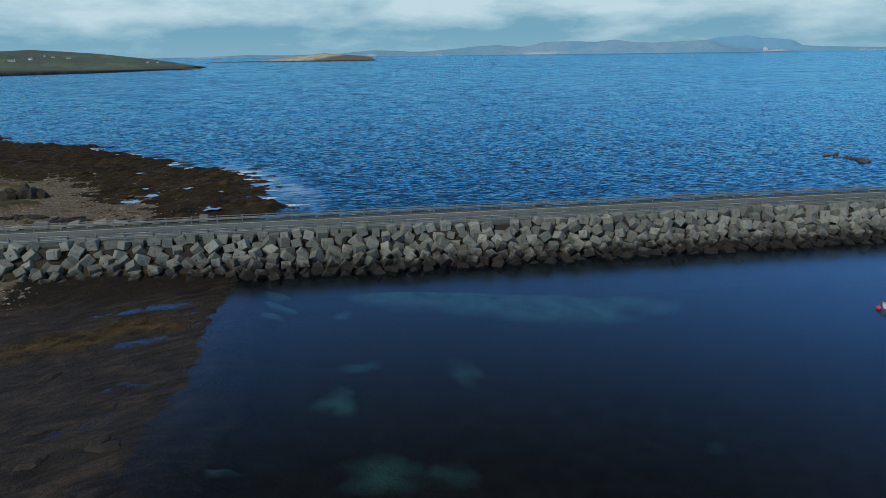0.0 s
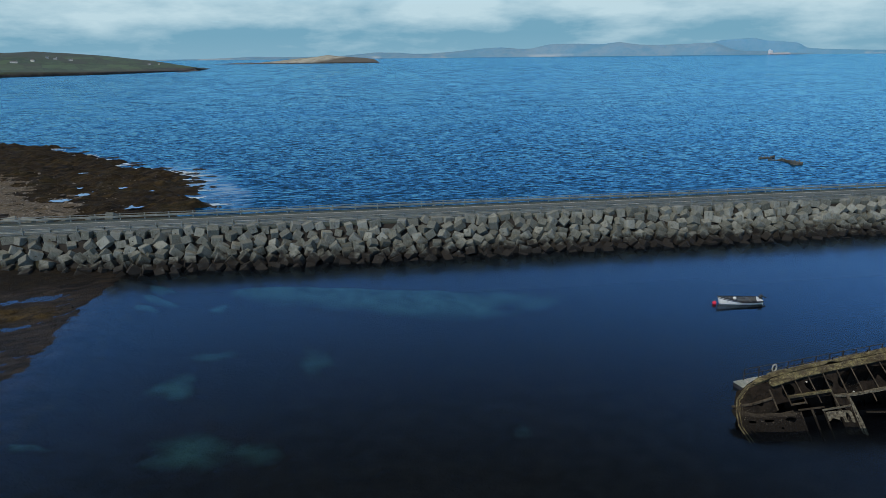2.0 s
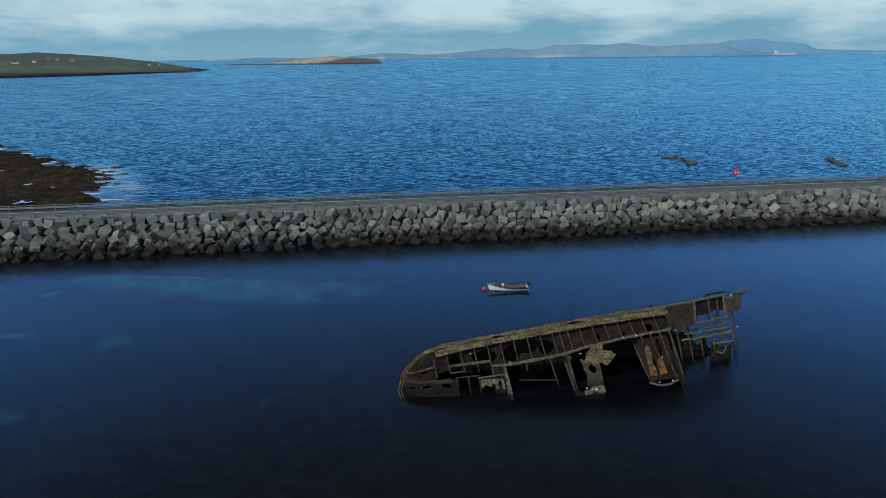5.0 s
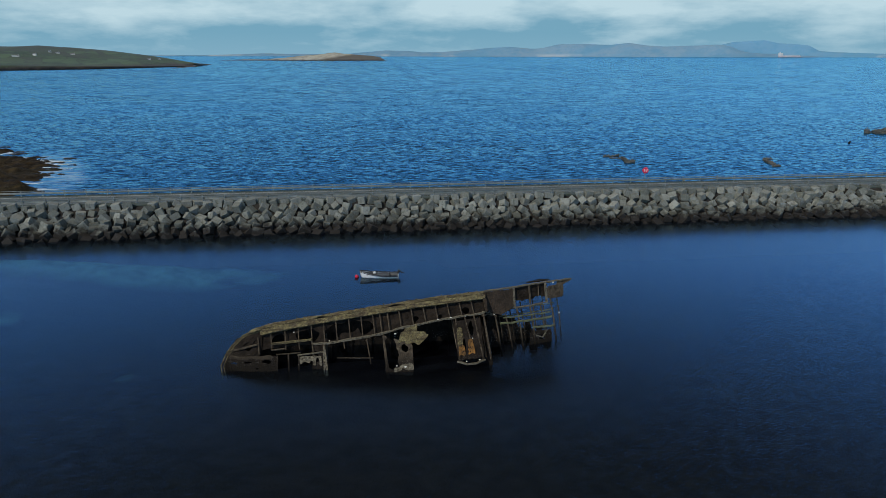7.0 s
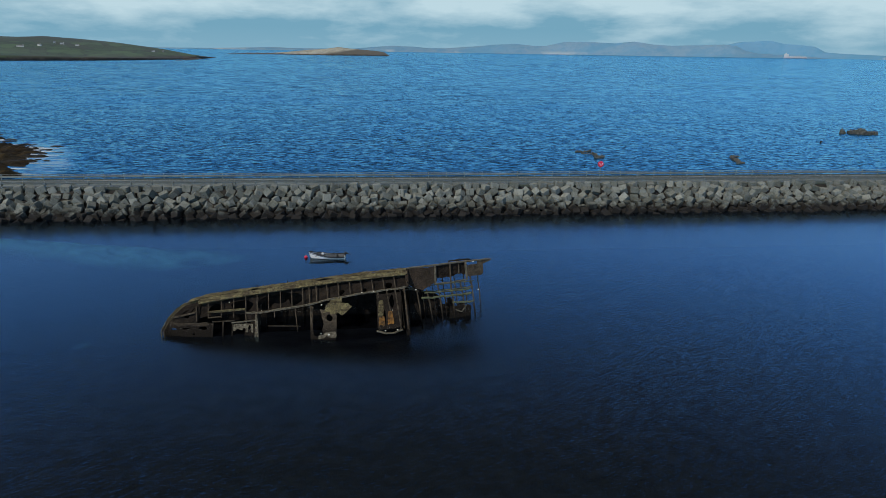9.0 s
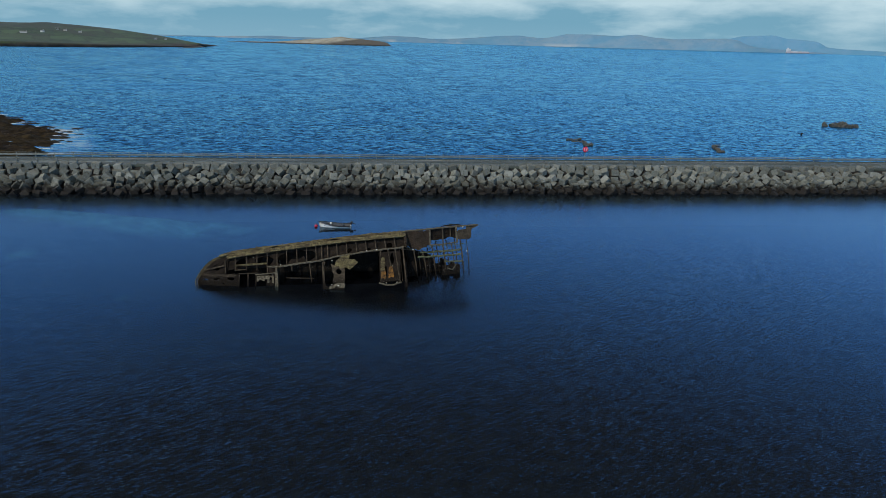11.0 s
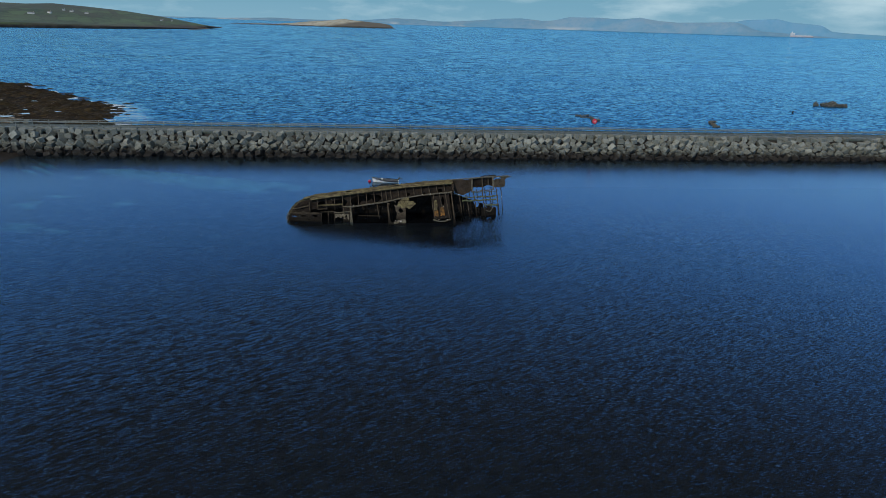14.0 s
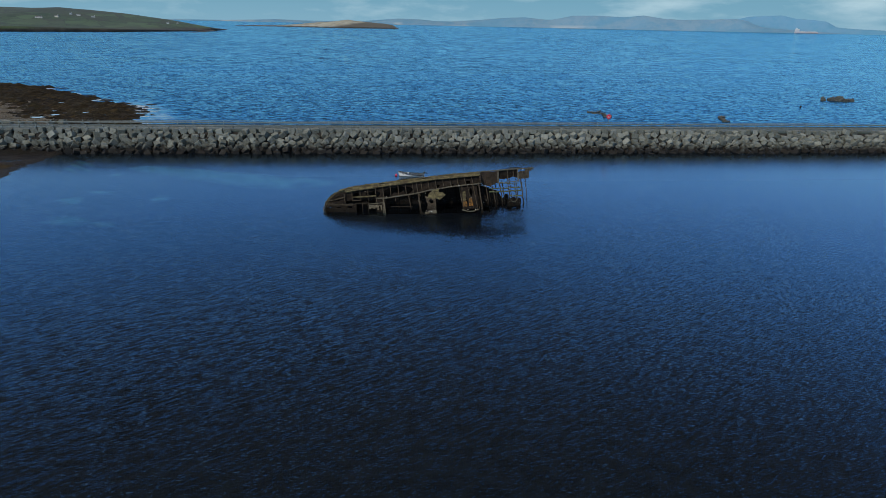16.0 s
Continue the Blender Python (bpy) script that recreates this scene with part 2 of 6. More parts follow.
def make_terrain():
    """Sea bed, weed-covered ledges, shingle and turf, by the shore's own zones."""
    k = Mat("shore_and_sea_bed", "World")
    big = k.noise(0.09, 6.0, 0.62, 0.6)
    mid = k.noise(0.55, 6.0, 0.65, 0.3)
    strata = k.noise(0.35, 6.0, 0.7, 0.5, (0.35, 1.9, 1.0, 25))
    fine = k.noise(3.2, 5.0, 0.7)
    peb = k.noise(1.7, 4.0, 0.8)
    weed = k.mix(k.ramp(strata, 0.38, 0.60), (0.004, 0.0035, 0.003), (0.026, 0.018, 0.009))
    weed = k.mix(k.ramp(mid, 0.55, 0.72, 0.0, 0.8), weed, (0.034, 0.026, 0.012))
    weed = k.mix(k.ramp(big, 0.48, 0.66, 0.0, 0.7), weed, (0.026, 0.023, 0.010))
    weed = k.mix(k.ramp(fine, 0.48, 0.62, 0.0, 0.75), weed, (0.006, 0.0055, 0.005))
    weed = k.mix(k.ramp(k.noise(0.8, 6.0, 0.7, 0.4, (0.3, 1.6, 1.0, 25)), 0.50, 0.62, 0.0, 0.85), weed, (0.048, 0.034, 0.015))
    sp = k.t.nodes.new("ShaderNodeSeparateXYZ")
    k.link(k.co, sp.inputs[0])
    wrack = k.mix(k.ramp(k.math("ADD", k.math("MULTIPLY", fine, 0.5), k.math("MULTIPLY", k.noise(0.9, 5.0, 0.7, 0.8, (0.5, 1.3, 1.0, 25)), 0.5)), 0.44, 0.58), (0.074, 0.052, 0.020), (0.020, 0.015, 0.009))         # golden wrack on the sheltered side
    weed = k.mix(k.math("MULTIPLY", k.ramp(sp.outputs[1], 70.5, 68.5), k.ramp(mid, 0.34, 0.56, 0.0, 0.85)), weed, wrack)
    # black lichen and channel wrack at the foot of the causeway
    weed = k.mix(k.math("MULTIPLY", k.math("MULTIPLY", k.ramp(sp.outputs[1], 69.0, 72.0), k.ramp(sp.outputs[1], 90.0, 84.0)), k.ramp(mid, 0.62, 0.45, 0.35, 0.9)), weed, (0.009, 0.008, 0.007))
    weed = k.mix(k.ramp(k.noise(5.5, 3.0, 0.6), 0.64, 0.70, 0.0, 0.7), weed, (0.10, 0.092, 0.075))
    shingle = k.mix(k.ramp(peb, 0.3, 0.7), (0.055, 0.046, 0.034), (0.165, 0.14, 0.102))
    shingle = k.mix(k.ramp(mid, 0.5, 0.75, 0.0, 0.7), shingle, (0.085, 0.07, 0.05))
    turf = k.mix(k.ramp(mid, 0.35, 0.65), (0.032, 0.038, 0.018), (0.062, 0.058, 0.030))
    turf = k.mix(k.ramp(big, 0.5, 0.7, 0.0, 0.8), turf, (0.10, 0.085, 0.05))
    bed = k.mix(k.ramp(mid, 0.4, 0.65), (0.0045, 0.0042, 0.005), (0.019, 0.0165, 0.016))
    sand = k.mix(k.ramp(mid, 0.35, 0.7), (0.11, 0.30, 0.235), (0.035, 0.10, 0.085))
    wob = k.math("MULTIPLY", k.math("SUBTRACT", mid, 0.5), 1.1)
    col = k.mix(k.ramp(k.math("ADD", k.attr("sand"), k.math("MULTIPLY", wob, k.ramp(k.attr("sand"), 0.05, 0.5, 0.0, 0.9))), 0.16, 0.62), bed, sand)
    col = k.mix(k.ramp(k.math("ADD", k.attr("weed"), wob), 0.35, 0.65), col, weed)
    col = k.mix(k.ramp(k.math("ADD", k.attr("shingle"), wob), 0.38, 0.62), col, shingle)
    col = k.mix(k.ramp(k.math("ADD", k.attr("turf"), wob), 0.4, 0.6), col, turf)
    mat_ = k.mix(k.ramp(k.noise(0.7, 6.0, 0.72, 0.6, (0.45, 1.4, 1.0, 25)), 0.42, 0.60), (0.006, 0.0052, 0.0046), (0.044, 0.034, 0.025))
    mat_ = k.mix(k.ramp(k.noise(0.28, 5.0, 0.65, 0.8, (0.6, 1.2, 1.0, 25)), 0.50, 0.64, 0.0, 0.75), mat_, (0.017, 0.0155, 0.015))
    mat_ = k.mix(k.ramp(k.noise(2.6, 5.0, 0.7, 0.5), 0.50, 0.62, 0.0, 0.7), mat_, (0.010, 0.010, 0.010))
    col = k.mix(k.ramp(k.attr("wet"), 0.2, 0.9, 0.0, 0.85), col, mat_)
    m = k.done(col, 0.85, 0.0, k.bump(k.math("ADD", fine, k.math("MULTIPLY", mid, 1.5)), 0.9, 0.2), 0.12)
    # weed left wet by the tide keeps a sheen
    k.link(k.ramp(k.attr("wet"), 0.0, 1.0, 0.85, 0.6), k.p.inputs["Roughness"])
    k.link(k.ramp(k.attr("wet"), 0.0, 1.0, 0.12, 0.09), k.p.inputs["Specular IOR Level"])
    return m


TERRAIN = make_terrain()


def make_water(name, choppy):
    """Clear cold sea: a dark blue body that lets the bed show a little, under a rippled mirror."""
    k = Mat(name, "World")
    t = k.t
    if choppy:
        # slopes of wind waves at several sizes, in three sets that cross
        gust = k.ramp(k.noise(0.011, 4.0, 0.6, 0.4, (0.5, 1.6, 1.0, 0)), 0.35, 0.65, 0.75, 1.15)
        sp = t.nodes.new("ShaderNodeSeparateXYZ")
        k.link(k.co, sp.inputs[0])
        off = sp.outputs[1]
        grown, swell = k.ramp(off, 140.0, 480.0, 0.05, 1.0), k.ramp(off, 300.0, 1300.0, 0.0, 1.0)   # longer fetch further out
        total = None
        for scale, detail, amp, stretch, where in ((1.15, 2.0, 0.64, (0.45, 1.0, 1.0, 4), None), (2.7, 2.0, 0.46, (0.5, 1.0, 1.0, -6), None),
                                                   (0.36, 2.0, 0.10, (0.4, 1.0, 1.0, -3), None), (0.13, 2.0, 0.40, (0.9, 1.0, 1.0, 3), grown), (0.022, 2.0, 0.4, (2.5, 0.8, 1.0, 0), swell)):
            w = k.vec("SCALE", k.vec("SUBTRACT", k.slopes(scale, detail, 0.55, stretch), (0.5, 0.5, 0.5)), amp)
            w = k.vec("SCALE", w, where) if where else w
            total = k.vec("ADD", total, w) if total else w
        # a calm slick in the shelter of the skerry
        ux = k.math("ADD", k.math("ADD", sp.outputs[0], 16.0), k.math("MULTIPLY", k.math("SUBTRACT", off, 133.0), 0.42))
        ux, uy = k.math("MULTIPLY", ux, 0.115), k.math("MULTIPLY", k.math("SUBTRACT", off, 137.0), 0.031)
        far = k.math("ADD", k.math("MULTIPLY", ux, ux), k.math("MULTIPLY", uy, uy))
        far = k.math("ADD", far, k.math("MULTIPLY", k.math("SUBTRACT", k.noise(0.25, 4.0, 0.6, 0.5), 0.5), 1.8))
        slick = k.ramp(far, 0.3, 1.1, 0.32, 1.0)
        total = k.vec("SCALE", total, k.math("MULTIPLY", gust, slick))
        lean = t.nodes.new("ShaderNodeCombineXYZ")
        k.link(k.math("MULTIPLY", slick, -0.09), lean.inputs[1])
        lean = lean.outputs[0]
        # normals lean towards the shore to damp the pale sky reflection further out
        nrm = k.vec("NORMALIZE", k.vec("ADD", k.vec("MULTIPLY", k.vec("ADD", total, lean), (0.8, 1.0, 0.0)), (0.0, 0.0, 1.0)))
    else:
        # cat's paws: ripples across the wind, with thin broken crests
        r1, r2 = k.noise(3.5, 2.0, 0.5, 0.5, (0.24, 1.0, 1.0, 32)), k.noise(8.5, 2.0, 0.5, 0.3, (0.30, 1.0, 1.0, 12))
        crest = k.ramp(k.math("ABSOLUTE", k.math("SUBTRACT", r1, 0.53)), 0.0, 0.045, 1.0, 0.0)
        s1 = k.math("ADD", k.math("MULTIPLY", k.math("SUBTRACT", r1, 0.5), 0.30), k.math("MULTIPLY", k.math("MULTIPLY", crest, k.ramp(r2, 0.52, 0.64)), 0.24))
        s2 = k.math("MULTIPLY", k.math("SUBTRACT", r2, 0.5), 0.22)
        way = t.nodes.new("ShaderNodeCombineXYZ")
        k.link(k.math("SUBTRACT", k.math("MULTIPLY", s1, -math.sin(radians(29))), k.math("MULTIPLY", s2, -0.15)), way.inputs[0])
        k.link(k.math("ADD", k.math("MULTIPLY", s1, math.cos(radians(29))), s2), way.inputs[1])
        b = k.vec("SCALE", k.vec("SUBTRACT", k.slopes(0.9, 2.0, 0.5, (0.5, 1.1, 1.0, 22)), (0.5, 0.5, 0.5)), 0.02)
        h = k.vec("ADD", way.outputs[0], b)
        gust = k.ramp(k.noise(0.035, 3.0, 0.5, 0.4), 0.40, 0.60, 0.85, 1.1)
        sp = t.nodes.new("ShaderNodeSeparateXYZ")
        k.link(k.co, sp.inputs[0])
        lee = k.ramp(sp.outputs[1], 74.0, 24.0, 0.28, 1.0)      # calmest close under the causeway
        inshore = k.math("MAXIMUM", k.ramp(sp.outputs[0], 46.0, 74.0, 0.32, 1.0), k.ramp(sp.outputs[1], 16.0, -4.0, 0.45, 1.5))     # the wind reaches in from the open side of the bay
        # the wreck keeps the wind off the water beside it
        wx = k.math("MULTIPLY", k.ramp(sp.outputs[0], 36.0, 43.0), k.ramp(sp.outputs[0], 80.0, 69.0))
        wy = k.math("MULTIPLY", k.ramp(sp.outputs[1], 17.0, 26.0), k.ramp(sp.outputs[1], 44.0, 37.0))
        calm = k.ramp(k.math("MULTIPLY", wx, wy), 0.0, 1.0, 1.0, 0.35)
        force = k.math("MULTIPLY", calm, k.math("MULTIPLY", gust, k.math("MULTIPLY", lee, inshore)))
        nrm = k.vec("NORMALIZE", k.vec("ADD", k.vec("MULTIPLY", k.vec("SCALE", h, force), (1.0, 1.0, 0.0)), (0.0, 0.0, 1.0)))
    t.nodes.remove(k.p)
    body = t.nodes.new("ShaderNodeBsdfDiffuse")
    clear = t.nodes.new("ShaderNodeBsdfTransparent")
    mixb = t.nodes.new("ShaderNodeMixShader")
    if choppy:
        body.inputs[0].default_value = (0.001, 0.028, 0.085, 1)
        mixb.inputs[0].default_value = 0.10
    else:
        k.link(k.mix(k.ramp(sp.outputs[1], 40.0, -5.0), (0.0045, 0.0045, 0.0075), (0.0085, 0.0125, 0.020)), body.inputs[0])     # the bay deepens away from the causeway
        k.link(k.ramp(sp.outputs[1], 40.0, -5.0, 0.78, 0.55), mixb.inputs[0])
    clear.inputs[0].default_value = (0.55, 0.69, 0.84, 1)
    if not choppy:                                   # over the shoal the water is a hand deep and takes little colour out
        edge = k.math("ADD", sp.outputs[0], k.math("MULTIPLY", k.math("SUBTRACT", k.noise(0.35, 4.0, 0.6, 0.4), 0.5), 4.0))
        k.link(k.mix(k.ramp(edge, -14.5, -11.0), (0.95, 0.93, 0.90), (0.55, 0.69, 0.84)), clear.inputs[0])
    t.links.new(body.outputs[0], mixb.inputs[1])
    t.links.new(clear.outputs[0], mixb.inputs[2])
    gloss = t.nodes.new("ShaderNodeBsdfGlossy")
    gloss.inputs["Roughness"].default_value = 0.05
    if not choppy:                                   # the finest ripples blur what stands close by
        k.link(k.math("MAXIMUM", k.ramp(calm, 0.35, 1.0, 0.22, 0.03), k.ramp(sp.outputs[1], 46.0, 60.0, 0.03, 0.16)), gloss.inputs["Roughness"])
    gloss.inputs["Color"].default_value = (0.42, 0.775, 0.875, 1) if choppy else (0.55, 0.74, 0.90, 1)
    t.links.new(nrm, gloss.inputs["Normal"])
    fr = t.nodes.new("ShaderNodeFresnel")
    fr.inputs[0].default_value = 1.333
    t.links.new(nrm, fr.inputs["Normal"])
    top = t.nodes.new("ShaderNodeMixShader")
    t.links.new(fr.outputs[0], top.inputs[0])
    t.links.new(mixb.outputs[0], top.inputs[1])
    t.links.new(gloss.outputs[0], top.inputs[2])
    if choppy:                                       # white streaks off the skerry paint in pale sky reflected by the slick
        foam = t.nodes.new("ShaderNodeBsdfDiffuse")
        foam.inputs[0].default_value = (0.62, 0.68, 0.70, 1)
        streak = k.ramp(k.noise(0.55, 5.0, 0.65, 0.5, (0.35, 1.3, 1.0, 8)), 0.47, 0.60)
        painted_slick = t.nodes.new("ShaderNodeMixShader")
        k.link(k.math("MULTIPLY", streak, k.ramp(far, 0.1, 0.9, 0.28, 0.0)), painted_slick.inputs[0])
        t.links.new(top.outputs[0], painted_slick.inputs[1])
        t.links.new(foam.outputs[0], painted_slick.inputs[2])
        top = painted_slick
    t.links.new(top.outputs[0], k.out.inputs[0])
    return k.m


SEA = make_water("open_sea", True)
BAY = make_water("sheltered_water", False)

# ---- mesh helpers ----


def mesh_of(name, bm, mat, smooth=False):
    me = bpy.data.meshes.new(name)
    bm.normal_update()
    bm.to_mesh(me)
    bm.free()
    for m in (mat if isinstance(mat, (list, tuple)) else [mat]):
        me.materials.append(m)
    if smooth:
        for p in me.polygons:
            p.use_smooth = True
    return me


def thing(name, x=0, y=0, z=0, label="", category="", group="", kind=""):
    e = new(name)
    e.empty_display_size = 0.3
    e.matrix_world = pose(x, y, z)
    e.matrix_basis = pose(x, y, z)
    return tagged(e, label, category, group, kind)


def part(name, bm, mat, parent, label="", smooth=False, kind=""):
    """One mesh object under a thing; bm is in world metres, the parent sits unrotated at its location."""
    base = Vector(parent.location)
    if parent.parent:
        base = base + Vector(parent.parent.location)
    bmesh.ops.translate(bm, verts=bm.verts, vec=-base)
    ob = new(name, mesh_of(name, bm, mat, smooth))
    ob.parent = parent
    return tagged(ob, label, "", "", kind)


def solid(name, bm, mat, label, category, kind="", smooth=False, group=""):
    return tagged(new(name, mesh_of(name, bm, mat, smooth)), label, category, group, kind)


def add_box(bm, c, size, rot=None, bevel=0.0):
    m = Matrix.Translation(c) @ (rot.to_4x4() if rot else Matrix()) @ Matrix.Diagonal((*size, 1))
    r = bmesh.ops.create_cube(bm, size=1.0, matrix=m)
    if bevel:
        es = list({e for v in r["verts"] for e in v.link_edges})
        bmesh.ops.bevel(bm, geom=es, offset=bevel, segments=1, affect="EDGES")
    return bm


def bar(bm, a, b, w, d=None, roll=0.0, bevel=0.0):
    """A squared bar from a to b."""
    a, b = Vector(a), Vector(b)
    q = (b - a).to_track_quat("Z", "X").to_matrix() @ Matrix.Rotation(roll, 3, "Z")
    return add_box(bm, (a + b) / 2, (w, d or w, (b - a).length), q, bevel)


def tube(bm, pts, r, seg=6):
    """A round bar along a line of points."""
    rings = []
    pts = [Vector(p) for p in pts]
    for i, p in enumerate(pts):
        d = (pts[min(i + 1, len(pts) - 1)] - pts[max(i - 1, 0)]).normalized()
        q = d.to_track_quat("Z", "X").to_matrix()
        rings.append([bm.verts.new(p + q @ Vector((math.cos(a) * r, math.sin(a) * r, 0))) for a in (2 * math.pi * j / seg for j in range(seg))])
    for u, v in zip(rings, rings[1:]):
        for j in range(seg):
            bm.faces.new((u[j], u[(j + 1) % seg], v[(j + 1) % seg], v[j]))
    bm.faces.new(list(reversed(rings[0])))
    bm.faces.new(rings[-1])
    return bm


def lerp(rows, x):
    """Piecewise line through rows of (x, value)."""
    if x <= rows[0][0]:
        return rows[0][1]
    for (a, u), (b, v) in zip(rows, rows[1:]):
        if x <= b:
            return u + (v - u) * (x - a) / (b - a)
    return rows[-1][1]


def smooth(a, b, x):
    k = min(1.0, max(0.0, (x - a) / (b - a)))
    return k * k * (3 - 2 * k)


def fbm(x, y, s, seed=0.0, octaves=4):
    return noise.fractal(Vector((x * s, y * s, seed)), 0.9, 2.1, octaves)

# ---- the sea and the ground beneath it ----


ROAD_Z = 3.52
FAR_COAST = [(84, -13), (98, -13.5), (106, -14), (109, -13.2), (115, -11.4), (118, -14.2), (126, -16.2), (137, -17.6), (143, -20.5), (148, -25.2), (155, -33.4), (161, -40), (169.5, -42.8), (182, -54), (192.6, -65), (204.5, -73), (208, -85), (212, -92), (228, -106), (262, -125), (300, -200)]
NEAR_COAST = [(-150, -19), (20, -14.5), (37, -13.0), (42, -13.4), (45.7, -12.2), (49.4, -11.7), (54, -10.9), (58.5, -11.9), (69, -11.6), (75, -12.5), (84, -9)]


def ground(x, y):
    """Height of the ground, and its zones: weed, shingle, turf, sand."""
    jag = fbm(x, y, 0.06, 3.1, 3) * 4 + fbm(x * 0.45, y, 0.25, 9.2, 4) * 6.5
    if y > 84:
        d = lerp(FAR_COAST, y) - x + jag * lerp([(100, 0.35), (140, 0.4), (190, 0.7), (260, 1.0)], y)
        z = lerp([(-30, -5.5), (-10, -3.2), (-2, -0.45), (0, 0.05), (2.5, 0.5), (20, 0.85), (34, 1.4), (48, 2.0), (62, 2.8), (140, 6)], d)
        ledge = fbm(x * 0.6 - y * 0.35, y * 1.6 + x * 0.5, 0.16, 1.0, 5)
        rough = fbm(x * 0.5 - y * 0.2, y * 1.3 + x * 0.3, 0.55, 6.0, 3)
        soft = d + fbm(x, y, 0.07, 5.0) * 12 + rough * 8
        beach = lerp([(100, 22), (122, 27), (143, 40), (152, 54), (175, 84)], y)
        grass = lerp([(96, 37), (118, 42), (135, 47), (150, 66), (175, 99)], y)
        z += (ledge * 0.8 + rough * 0.7) * smooth(-6, 3, d) * (1 - smooth(beach - 4, beach + 6, soft))
        z += 0.9 * smooth(grass - 0.8, grass + 0.8, soft)
        weed = smooth(-8, -3, d) * (1 - smooth(beach - 3, beach + 3, soft))
        shingle = smooth(beach - 3, beach + 3, soft)
        turf = smooth(grass - 0.5, grass + 1.5, soft)
        sandy = 0.0
    else:
        d = lerp(NEAR_COAST, y) - x + jag * 0.12
        z = lerp([(-40, -6), (-16, -4.2), (-5, -2.6), (-1.6, -1.2), (0, -0.45), (1.0, -0.14), (3, 0.03), (12, 0.065), (24, 0.085), (40, 0.3), (60, 1.4)], d)
        run, off = (x + 24.5) * 0.905 + (y - 61.5) * 0.425, (y - 61.5) * 0.905 - (x + 24.5) * 0.425
        ledge = fbm(run * 0.4, off * 1.5, 0.20, 2.0, 5)
        fine = fbm(run * 0.5, off * 1.4, 0.7, 8.0, 3)
        bar_ = math.exp(-((off + 1.5 * fbm(run, 0, 0.2, 4.0, 2)) / 2.4) ** 2) * smooth(10, 6, run)
        tuft = fbm(run * 0.8, off * 1.6, 1.3, 15.0, 3)
        z += (ledge * 0.06 + fine * 0.06 + tuft * 0.05) * smooth(-3, 1, d) + bar_ * (0.20 + fine * 0.20 + tuft * 0.16)
        for px, py, pr, po in ((-22.4, 67.6, 4.6, 1.0), (-19.6, 59.6, 2.0, 0.8), (-16.9, 65.6, 1.8, 0.5)):       # pools left between the ledges
            pu, pv = (x - px) * 0.95 + (y - py) * 0.3, (y - py) * 0.95 - (x - px) * 0.3
            z -= 0.115 * math.exp(-(pu / pr) ** 2 - (pv / po) ** 2) * (1 + 2.2 * tuft)
        z += smooth(68, 77, y) * smooth(-3, 18, d) * 0.8
        weed = smooth(-3.0, -0.5, d) * (1 - smooth(21, 29, d) * smooth(64, 73, y))
        shingle = smooth(21, 29, d) * smooth(64, 73, y)
        turf = 0.0
        spots = ((-8.9, 74.6, 1.2, 2.0, 1.0), (-8.6, 70.2, 1.5, 1.3, 1.0), (-9.6, 67.2, 1.2, 0.7, 0.9), (-1.7, 70.0, 1.2, 1.2, 0.6), (-0.7, 58.1, 2.8, 1.2, 0.55), (-2.3, 51.1, 1.7, 2.0, 0.8), (0.8, 41.8, 3.0, 2.4, 0.7),
                 (5.7, 41.0, 2.0, 1.8, 0.5), (9.4, 57.0, 1.8, 3.2, 0.5), (-13.0, 43.5, 0.8, 1.0, 0.9), (-12.2, 38.6, 1.6, 0.9, 0.8), (-10.4, 41.0, 0.8, 0.6, 0.7), (27.0, 44.0, 1.5, 2.5, 0.3))
        wx, wy = x + 1.6 * fbm(x, y, 0.30, 20.0, 3), y + 1.4 * fbm(x, y, 0.30, 31.0, 3)
        sandy = max(q * math.exp(-(((wx - a) / c) ** 2 + ((wy - b) / e) ** 2)) for a, b, c, e, q in spots)
        band = math.exp(-((y - lerp([(-4, 76), (0, 75.6), (6, 75), (12, 74), (20, 72.6), (30, 71.6), (52, 73)], x)) / 3.6) ** 2) * smooth(-4, 3, x) * (1 - smooth(24, 46, x)) * (0.8 + 0.9 * fbm(x, y * 1.6, 0.11, 12.0, 3))
        sandy = max(sandy, min(1.0, band))
        z += (sandy * 0.4 + 1.5 * math.exp(-((y - 77) / 6.5) ** 2) * smooth(-8, 6, x)) * (1 - smooth(-3, 0, d))
    wet = 0.0 if y > 84 else weed * (1 - 0.95 * bar_) * (1 - smooth(0.1, 0.4, z))
    return z, weed, shingle, turf, sandy, wet


